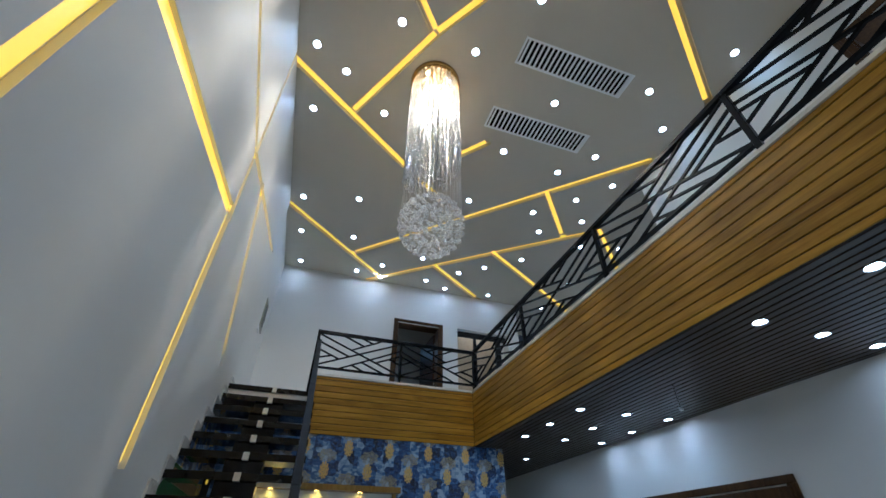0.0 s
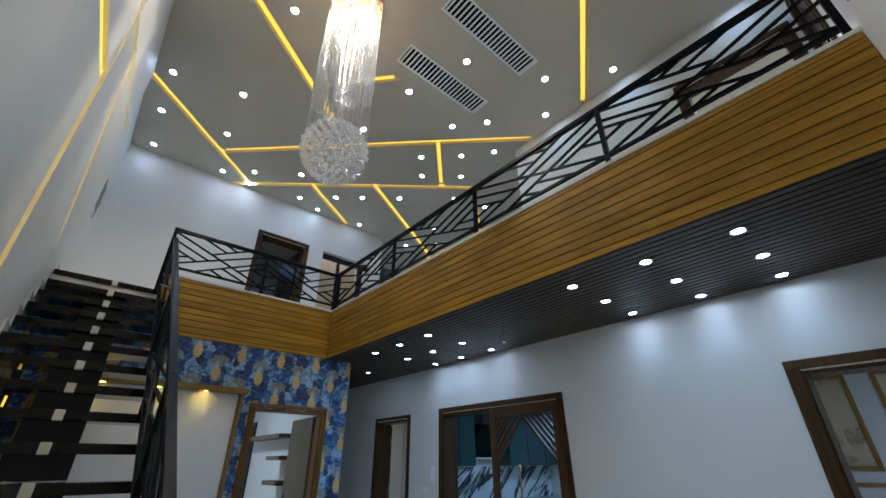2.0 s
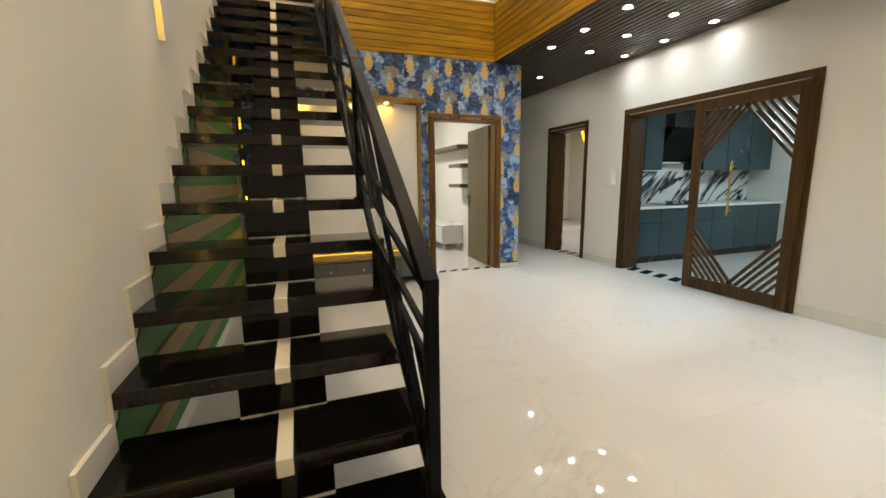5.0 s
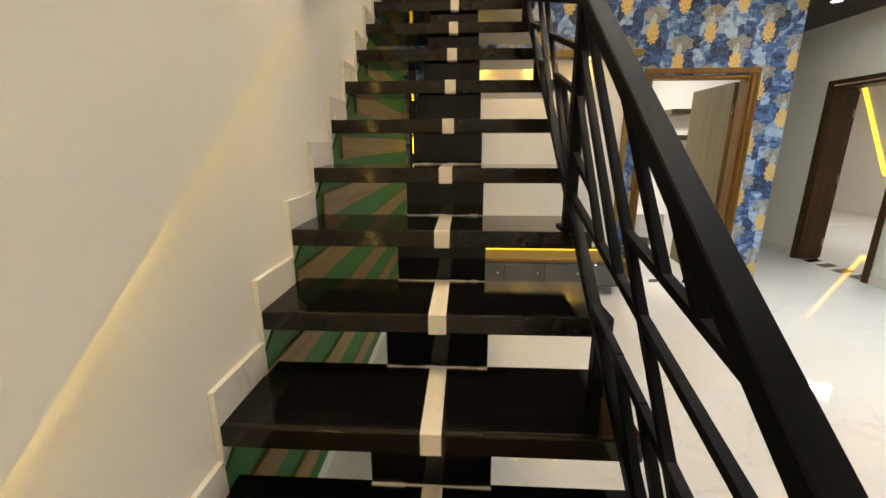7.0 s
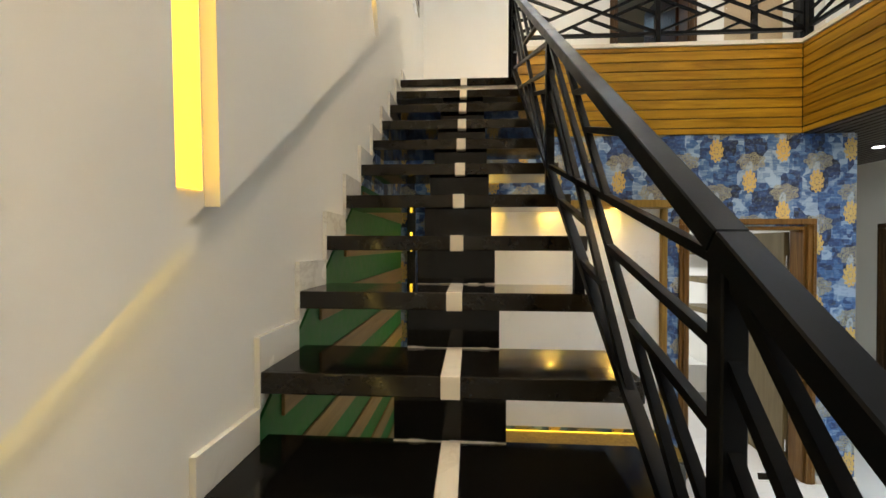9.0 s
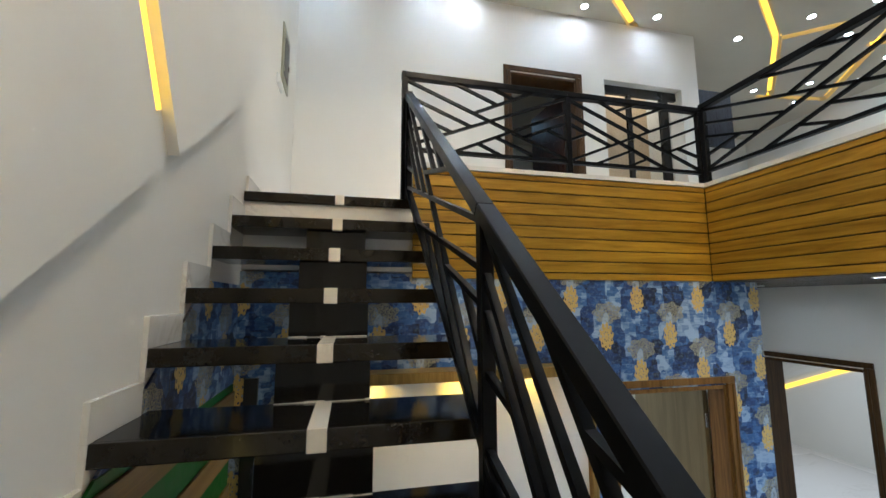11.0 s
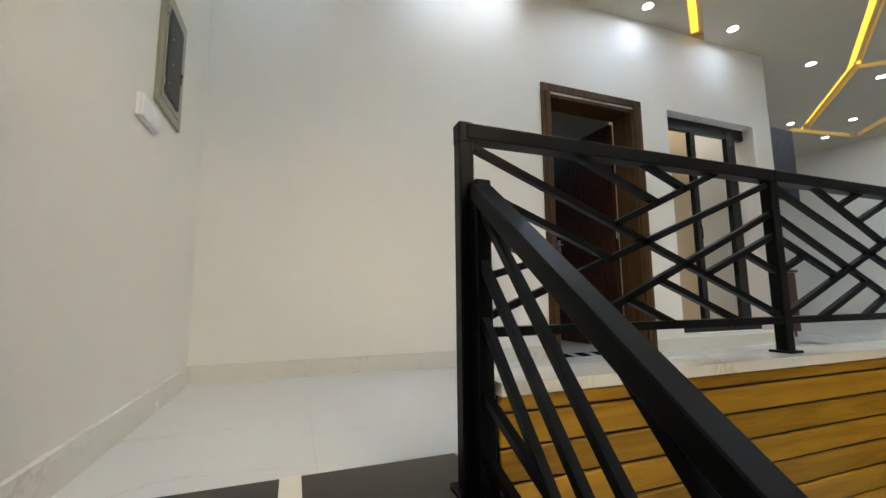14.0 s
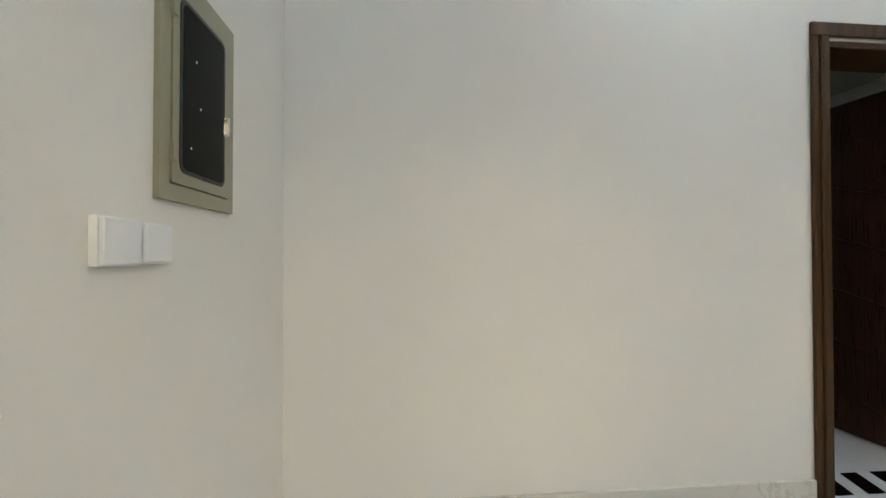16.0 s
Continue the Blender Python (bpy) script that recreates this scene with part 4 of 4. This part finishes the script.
def console(name, x0, x1, y0, y1, z0, z1, body, top, label, doors):
    root = thing(name, label, "console", ((x0 + x1) / 2, (y0 + y1) / 2, 0))
    bm = box(B(), x0, x1, y0, y1, z0, z1 - 0.03)
    child("body", bevelled(bm, 0.004, 1), body, root)
    bm = box(B(), x0 - 0.012, x1 + 0.012, y0 - 0.012, y1, z1 - 0.029, z1)
    child("top", bevelled(bm, 0.004, 1), top, root)
    for i in range(doors):
        a, b = x0 + (x1 - x0) * i / doors, x0 + (x1 - x0) * (i + 1) / doors
        bm = box(B(), a + 0.006, b - 0.006, y0 - 0.018, y0 - 0.001, z0 + 0.02, z1 - 0.05)
        d = child("door", bevelled(bm, 0.003, 1), body, root)
        bm = tube(B(), b - 0.06, y0 - 0.026, (z0 + z1) / 2 - 0.012, (z0 + z1) / 2 + 0.012, 0.010, seg=12)
        child("knob", bm, "chrome", d, "small chrome knob").location = (0, 0, 0)
    for px in (x0 + 0.08, (x0 + x1) / 2, x1 - 0.08):
        for py in (y0 + 0.05, y1 - 0.05):
            child("foot", tube(B(), px, py, 0.0, z0 - 0.0005, 0.014, 0.022, 14), "chrome", root, "short metal foot")


console("tv_console", 0.62, 2.16, -0.36, -0.003, 0.085, 0.36, "grey_lacquer", "gold_wood", "low dark grey lacquered console with wood top", 4)
# glowing strip added as the golden reflection along the console top
bm = B()
bar(bm, (0.5, -0.014, 0.366), (2.10, -0.014, 0.366), 0.008, 0.006)
tagged(part("led_strip", bm, "led_warm"), "thin glowing strip standing in for the golden reflection on the console top", "light strip", "wall channels")


# ---- green panel with slanted battens under the stair ----
def green_panel():
    root = thing("under_stair_panel", "green wall panel with level brown wooden planks", "wall panel", (0.01, -1.6, 0.1), kind="structure")
    y0, y1 = -3.75, -0.02
    top = lambda y: L + RISE / RUN * y - 0.13
    cap = 2.22
    yc = (cap - L + 0.13) * RUN / RISE
    bm = prism(B(), [(y0, 0.10), (y1, 0.10), (y1, cap), (yc, cap), (y0, top(y0))], 0, 0.001, 0.010)
    child("board", bm, "green", root)
    w = 0.105
    for i in range(10):
        # level planks with green showing between them, cut off by the stair
        z = 0.20 + i * 0.235
        ya = max(y0 + 0.05, (z + w + 0.13 - L) * RUN / RISE + 0.03)
        if ya > y1 - 0.2 or z + w > cap:
            break
        bm = bevelled(box(B(), 0.0105, 0.022, ya, y1 - 0.01, z, z + w), 0.002, 1)
        child("batten", bm, "batten", root)
    child("frame", box(B(), 0.06, 0.13, -0.010, 0.012, 0.1, 2.24), "black", root)


green_panel()
# the wallpaper turns the corner above the green panel; its local x runs along the wall
y_at = lambda z: (z - L + 0.13) * RUN / RISE
bm = prism(B(), [(y_at(2.224), 2.224), (-0.02, 2.224), (-0.02, 2.75), (y_at(2.75), 2.75)], 1, -0.010, -0.001)
ob = setting("wallpaper_return", bm, "paper", "blue floral wallpaper on the wall under the upper stair", "wallpaper")
ob.rotation_euler = (0, 0, radians(90))
for z in (0.55, 0.95, 1.35, 1.85):
    bm = box(B(), 0.085, 0.105, -0.0145, -0.0105, z, z + 0.16)
    tagged(part("led_strip", bm, "led_warm"), "short warm light slot beside the green panel", "light strip", "panel slots")


# ---- small fixtures on the walls ----
def plate(name, at, w, h, axis, label, rockers=2, d=0.012):
    """A switch plate; axis 0: on a wall that faces along x (sign of d says which way)."""
    root = thing(name, label, "switch", at)
    def bx(u0, u1, z0, z1, t0, t1):
        lo, hi = min(t0, t1), max(t0, t1)
        return box(B(), lo, hi, u0, u1, z0, z1) if axis == 0 else box(B(), u0, u1, lo, hi, z0, z1)
    s = 1 if d > 0 else -1
    part("plate", bevelled(bx(-w / 2, w / 2, -h / 2, h / 2, 0.0, d * 0.6), 0.002, 1), "white", root)
    for i in range(rockers):
        a = -w / 2 + 0.003 + (w - 0.006) * i / rockers
        b = -w / 2 + 0.003 + (w - 0.006) * (i + 1) / rockers
        part("rocker", bevelled(bx(a + 0.001, b - 0.001, -h / 2 + 0.003, h / 2 - 0.003, d * 0.6 + s * 0.0003, d), 0.0015, 1), "white", root)
    return root


plate("switch_plate", (0.0, 0.76, 4.41), 0.098, 0.082, 0, "white double switch plate under the distribution box", 1, 0.022)
plate("switch_plate", (0.0, 0.862, 4.41), 0.088, 0.078, 0, "white double switch plate beside its twin", 1, 0.020)
plate("switch_plate", (XR, -3.84, 1.06), 0.12, 0.075, 0, "white switch plate on the hall wall", 3, -0.012)
plate("switch_plate", (XR, -3.97, 1.06), 0.12, 0.075, 0, "white switch plate on the hall wall", 3, -0.012)
plate("switch_plate", (XR, -0.29, 1.09), 0.14, 0.075, 0, "white switch plate near the kitchen", 3, -0.012)
plate("wall_socket", (1.74, -0.008, 0.95), 0.085, 0.085, 1, "small white wall socket on the feature panel", 1, -0.012)


def intercom():
    root = thing("intercom", "white wall intercom handset near the kitchen", "intercom", (XR, -0.47, 1.27))
    part("base", bevelled(box(B(), -0.025, 0.0, -0.045, 0.045, -0.10, 0.12), 0.006, 2), "white", root)
    part("handset", bevelled(box(B(), -0.052, -0.026, -0.040, -0.004, -0.095, 0.115), 0.010, 2), "white", root)
    # thin black strip painted in as the shade beside the handset
    part("cradle_gap", box(B(), -0.0275, -0.0255, -0.002, 0.003, -0.09, 0.11), "black", root)


intercom()


def distribution_box():
    y0, y1, z0, z1 = 0.87, 1.20, 4.50, 5.00
    root = thing("distribution_box", "olive grey metal distribution box with smoked window", "electrical box", (0, (y0 + y1) / 2, z0))
    def ring(a0, a1, b0, b1, w, x0, x1, nm):
        for q in ((a0, a1, b0, b0 + w), (a0, a1, b1 - w, b1), (a0, a0 + w, b0 + w, b1 - w), (a1 - w, a1, b0 + w, b1 - w)):
            child(nm, box(B(), x0, x1, *q), "db", root)
    ring(y0, y1, z0, z1, 0.035, 0.0, 0.012, "rim")
    ring(y0 + 0.038, y1 - 0.038, z0 + 0.038, z1 - 0.038, 0.030, 0.0, 0.015, "door_frame")
    child("recess", box(B(), 0.0, 0.003, y0 + 0.0352, y1 - 0.0352, z0 + 0.0352, z1 - 0.0352), "black", root)
    def rounded(m, r):
        pts = []
        for cy, cz, a0 in ((y1 - m - r, z1 - m - r, 0), (y0 + m + r, z1 - m - r, 90), (y0 + m + r, z0 + m + r, 180), (y1 - m - r, z0 + m + r, 270)):
            pts += [(cy + r * math.cos(radians(a0 + d)), cz + r * math.sin(radians(a0 + d))) for d in (0, 30, 60, 90)]
        return pts
    child("gasket", prism(B(), rounded(0.062, 0.022), 0, 0.0035, 0.0175), "black", root, "black rubber gasket")
    child("window", prism(B(), rounded(0.071, 0.016), 0, 0.0176, 0.0186), "black_glass", root, "smoked glass window with small marks")
    for z in (z0 + 0.10, z1 - 0.10):
        child("hinge", box(B(), 0.0151, 0.022, y0 + 0.030, y0 + 0.046, z - 0.018, z + 0.018), "db", root)
    child("latch", bevelled(box(B(), 0.0151, 0.024, y1 - 0.060, y1 - 0.046, z0 + 0.20, z0 + 0.25), 0.002, 1), "chrome", root, "small dark latch")
    for i in range(0, 6, 2):
        child("indicator", box(B(), 0.0187, 0.0194, y0 + 0.10 + 0.02 * (i % 3), y0 + 0.104 + 0.02 * (i % 3), z0 + 0.12 + 0.05 * i, z0 + 0.125 + 0.05 * i), "white", root)


distribution_box()


def smoke_detector():
    root = thing("sensor_stub", "thin grey pipe stub hanging from the soffit", "pipe stub", (3.93, -2.83, SOFF - 0.012))
    part("pipe", tube(B(), 0, 0, -0.20, 0.0, 0.008, seg=10), "chrome", root)
    part("cap", tube(B(), 0, 0, -0.215, -0.20, 0.016, seg=12), "white", root)


smoke_detector()


# ---- landing window ----
def landing_window():
    x0, x1, z0, z1, y = UW[0], UW[1], UW[2], UW[3], YB + 0.10
    root = thing("window_1", "black aluminium sliding window in a white recess", "window", ((x0 + x1) / 2, y, z0), kind="structure")
    f = 0.06
    for a in ((x0, x1, z0, z0 + f), (x0, x1, z1 - f - 0.05, z1), (x0, x0 + 0.03, z0 + f, z1 - f - 0.05), (x1 - 0.25, x1 - 0.13, z0 + f, z1 - f - 0.05), (x0 + 0.40, x0 + 0.46, z0 + f, z1 - f - 0.05)):
        child("window_frame", bevelled(box(B(), a[0], a[1], y, y + 0.05, a[2], a[3]), 0.003, 1), "alu", root)
    for a, b in ((x0 + 0.03, x0 + 0.40), (x0 + 0.46, x1 - 0.25)):
        p = child("pane", box(B(), a, b, y + 0.022, y + 0.026, z0 + f, z1 - f - 0.05), "glass", root, "clear pane")
        p.visible_shadow = False
    child("latch", bevelled(box(B(), x0 + 0.445, x0 + 0.460, y - 0.02, y, z0 + 0.85, z0 + 0.97), 0.003, 1), "chrome", root)


landing_window()
bm = box(B(), UW[0] - 0.1, UW[1] + 0.1, YB + 0.60, YB + 0.66, L, 5.9)
setting("wall_light_shaft", bm, "beige", "beige wall seen through the landing window")


def passage_window():
    root = thing("window_2", "tall narrow black framed window at the passage's end", "window", (4.32, 2.56, 0.12), kind="structure")
    for a in ((4.02, 4.62, 0.12, 0.18), (4.02, 4.62, 2.19, 2.25), (4.02, 4.08, 0.18, 2.19), (4.56, 4.62, 0.18, 2.19), (4.29, 4.35, 0.18, 2.19)):
        child("window_frame", box(B(), a[0], a[1], 2.56, 2.61, a[2], a[3]), "alu", root)
    child("pane", box(B(), 4.08, 4.56, 2.58, 2.585, 0.18, 2.19), "black_glass", root, "dark glass at night")


passage_window()


# ---- upper lounge details ----
bm = bevelled(box(B(), 5.0605, 5.86, 1.93, 1.98, 4.80, 5.62), 0.004, 1)
tagged(part("wall_board", bm, "door_navy"), "dark blue-grey glossy board mounted at the lounge corner wall", "board")
root = thing("side_cabinet", "small dark brown wooden cabinet by the lounge corner", "cabinet", (5.4, 2.2, L))
child("body", bevelled(box(B(), 5.062, 5.75, 2.0, 2.4, L + 0.06, L + 0.70), 0.006, 1), "bed", root)
child("top", bevelled(box(B(), 5.062, 5.77, 1.985, 2.4, L + 0.701, L + 0.73), 0.004, 1), "bed", root)
for px in (5.10, 5.70):
    child("foot", box(B(), px - 0.02, px + 0.02, 2.03, 2.07, L, L + 0.0595), "bed", root)


root = thing("fan_hook", "bare grey metal fan hook hanging from the lounge ceiling", "ceiling hook", (6.69, -0.32, CEIL))
part("cap", tube(B(), 0, 0, -0.02, 0.0, 0.035, 0.045, 16), "chrome", root)
part("rod", tube(B(), 0, 0, -0.17, -0.02, 0.012, seg=12), "alu", root)

# ---- kitchen ----
def kitchen():
    yw, n0 = 0.008, -0.60
    for i in range(6):
        x0 = 5.17 + i * 0.535
        root = thing("base_cabinet", "dark teal lacquered kitchen base cabinet", "cabinet", (x0 + 0.27, -0.3, 0.0), "kitchen base cabinets")
        child("body", box(B(), x0 + 0.001, x0 + 0.533, n0 + 0.03, yw, 0.10, 0.81), "teal", root)
        child("plinth", box(B(), x0 + 0.001, x0 + 0.533, n0 + 0.07, yw, 0.0, 0.099), "black", root)
        child("door", bevelled(box(B(), x0 + 0.003, x0 + 0.531, n0 + 0.008, n0 + 0.028, 0.115, 0.60), 0.003, 1), "teal", root)
        child("drawer", bevelled(box(B(), x0 + 0.003, x0 + 0.531, n0 + 0.008, n0 + 0.028, 0.606, 0.79), 0.003, 1), "teal", root)
    bm = bevelled(box(B(), 5.165, 8.395, n0 - 0.01, yw, 0.811, 0.85), 0.004, 1)
    tagged(part("worktop", bm, "counter"), "long white stone kitchen worktop", "worktop")
    bm = box(B(), 5.165, 8.395, yw - 0.012, yw + 0.0015, 0.852, 1.37)
    setting("wall_splashback", bm, "splash", "white splashback with bold black veins", "splashback")
    for x0, x1 in ((5.17, 5.55), (5.555, 5.92), (6.78, 7.30), (7.305, 7.83), (7.835, 8.38)):
        root = thing("wall_cabinet", "dark teal glossy kitchen wall cabinet", "cabinet", ((x0 + x1) / 2, -0.16, 1.38), "kitchen wall cabinets")
        child("body", box(B(), x0, x1, -0.33, yw, 1.38, 2.35), "teal", root)
        child("door", bevelled(box(B(), x0 + 0.003, x1 - 0.003, -0.352, -0.332, 1.385, 2.345), 0.003, 1), "teal", root)
    root = thing("cooker_hood", "black slanted glass cooker hood with bright chrome edge", "cooker hood", (6.35, -0.2, 1.50))
    bm = prism(B(), [(yw, 1.50), (yw - 0.12, 1.50), (yw - 0.46, 1.96), (yw - 0.40, 2.02), (yw, 2.02)], 0, 5.96, 6.74)
    child("body", bm, "black_glass", root)
    child("flue", box(B(), 6.21, 6.49, -0.26, yw, 2.021, 2.70), "black", root)
    child("trim", bar(B(), (5.96, yw - 0.135, 1.50), (6.74, yw - 0.135, 1.50), 0.02, 0.02), "chrome", root)
    root = thing("hob", "black glass gas hob with pan supports", "hob", (6.35, -0.3, 0.85))
    child("plate", bevelled(box(B(), 6.0, 6.70, -0.54, -0.10, 0.851, 0.862), 0.003, 1), "black_glass", root)
    for dx in (6.16, 6.54):
        child("burner", tube(B(), dx, -0.32, 0.862, 0.885, 0.05, 0.04, 18), "black", root)
        for a in (0, 1):
            bm = bar(B(), (dx - 0.10 * (1 - a), -0.32 - 0.10 * a, 0.895), (dx + 0.10 * (1 - a), -0.32 + 0.10 * a, 0.895), 0.008, 0.012)
            child("pan_support", bm, "black", root)


kitchen()


# ---- room behind the wallpaper wall ----
for z, a, b in ((1.80, 1.35, 3.0), (1.48, 1.2, 1.75), (1.14, 1.2, 1.75)):
    root = thing("wall_shelf", "dark wood floating wall shelf", "shelf", (3.36, (a + b) / 2, z), "bedroom shelves")
    child("board", bevelled(box(B(), 3.22, 3.469, a, b, z, z + 0.06), 0.003, 1), "door_tan", root)


def bedroom_console():
    root = thing("bedroom_console", "low white lacquered console with short metal feet", "console", (3.27, 2.4, 0))
    child("body", bevelled(box(B(), 3.08, 3.468, 1.70, 3.2, 0.12, 0.43), 0.004, 1), "white_lacquer", root)
    child("top", bevelled(box(B(), 3.065, 3.468, 1.685, 3.2, 0.431, 0.46), 0.004, 1), "white_lacquer", root)
    for i in range(3):
        child("door", bevelled(box(B(), 3.060, 3.079, 1.706 + i * 0.5, 2.194 + i * 0.5, 0.135, 0.42), 0.003, 1), "white_lacquer", root)
    for px in (3.12, 3.42):
        for py in (1.76, 3.1):
            child("foot", tube(B(), px, py, 0.0, 0.1195, 0.012, 0.02, 12), "chrome", root, "short metal foot")


bedroom_console()
root = thing("window_3", "narrow black framed window in the white bedroom", "window", (3.46, 3.35, 0.3), kind="structure")
for a in ((3.22, 3.52, 0.3, 0.36), (3.22, 3.52, 2.09, 2.15), (3.22, 3.27, 0.36, 2.09), (3.47, 3.52, 0.36, 2.09)):
    child("window_frame", box(B(), 3.43, 3.469, *a), "alu", root)
child("pane", box(B(), 3.45, 3.46, 3.27, 3.47, 0.36, 2.09), "black_glass", root)

# ---- bedroom east: moulded frames with prints ----
def wall_print(y0, y1, z0, z1):
    root = thing("framed_panel", "gold framed muted landscape panel on a pale blue wall", "picture", (8.59, (y0 + y1) / 2, z0), "framed panels")
    for a in ((y0, y1, z0, z0 + 0.05), (y0, y1, z1 - 0.05, z1), (y0, y0 + 0.05, z0 + 0.05, z1 - 0.05), (y1 - 0.05, y1, z0 + 0.05, z1 - 0.05)):
        child("frame", bevelled(box(B(), 8.565, 8.599, *a), 0.004, 1), "gold_wood", root)
    child("print", box(B(), 8.585, 8.599, y0 + 0.05, y1 - 0.05, z0 + 0.05, z1 - 0.05), "picture", root)


for k in range(3):
    wall_print(-4.96 - k * 0.88, -4.34 - k * 0.88, 1.32, 2.50)
    wall_print(-4.96 - k * 0.88, -4.34 - k * 0.88, 0.28, 0.98)
bm = box(B(), 8.57, 8.599, -8.39, -4.31, 1.14, 1.18)
setting("trim_dado", bm, "gold_wood", "gold dado moulding on the bedroom wall", "moulding")

# ---- end wall: hanging float and cable ----
bm = B()
bar(bm, (2.85, YE + 0.012, 4.21), (2.15, YE + 0.012, 3.36), 0.04, 0.014, (0, 1, 0))
tagged(part("plastering_float", bm, "green_tool"), "green plastic strap fixed on the white wall", "strap")


def cable():
    cu = bpy.data.curves.new("cable", "CURVE")
    cu.dimensions, cu.bevel_depth, cu.resolution_u = "3D", 0.005, 8
    sp = cu.splines.new("BEZIER")
    pts = [(2.25, 3.27), (2.42, 3.40), (2.56, 3.53), (2.52, 3.60), (2.42, 3.46), (2.30, 3.26), (2.38, 3.20), (2.61, 3.29), (2.97, 3.54)]
    sp.bezier_points.add(len(pts) - 1)
    for b, (x, z) in zip(sp.bezier_points, pts):
        b.co = (x, YE + 0.02 + 0.01 * (x % 0.1), z)
        b.handle_left_type = b.handle_right_type = "AUTO"
    ob = new("cable", cu)
    cu.materials.append(M["cable"])
    tagged(ob, "loose red-brown electric cable hanging from a wall box", "cable")


cable()
bm = bevelled(box(B(), 2.20, 2.30, YE, YE + 0.010, 3.23, 3.31), 0.002, 1)
tagged(part("wall_box", bm, "white"), "open electrical back box in the end wall", "electrical box")

# ---- floor tiles ----
def tiles(parent, x0, x1, y0, y1, z, tx, ty, material, inside=None):
    nx, ny = math.ceil((x1 - x0) / tx), math.ceil((y1 - y0) / ty)
    shared = {}
    for i in range(nx):
        for j in range(ny):
            w, d = min(tx, x1 - x0 - i * tx), min(ty, y1 - y0 - j * ty)
            if w < 0.03 or d < 0.03:
                continue
            key = (round(w, 3), round(d, 3))
            if key not in shared:
                bm = box(B(), 0.0004, w - 0.0004, 0.0004, d - 0.0004, -0.012, 0.0)
                shared[key] = mesh_of("floor_tile", bm, material)
            ob = new("floor_tile", shared[key])
            ob.parent = parent
            ob.location = (x0 + i * tx, y0 + j * ty, z)


low = bpy.data.objects["floor"]
tiles(low, 0.0, XR, YE, 0.014, 0.0, 1.2, 0.6, "floor")
tiles(low, 3.645, XR, 0.014, 2.55, 0.0, 1.2, 0.6, "floor")
tiles(low, 0.3, 3.48, 0.16, 4.3, 0.0, 1.2, 0.6, "floor")
tiles(low, XR + 0.27, 8.6, -8.4, 3.4, 0.0, 1.2, 0.6, "floor")
up = bpy.data.objects["floor_upper"]
tiles(up, 0.0, 5.28, 0.30, YB, L, 0.6, 1.2, "floor")
tiles(up, 0.985, 3.36, 0.131, 0.30, L, 1.2, 0.3, "floor")
tiles(up, 3.36, XU, YE, 0.30, L, 1.2, 0.6, "floor")
tiles(up, XU, XE, -2.45, YN, L, 1.2, 0.6, "floor")
tiles(up, 1.2, 5.06, YB + 0.22, 5.2, L, 1.2, 0.6, "floor")
tiles(up, XU + 0.2, 8.2, -6.9, -4.2, L, 1.2, 0.6, "floor")
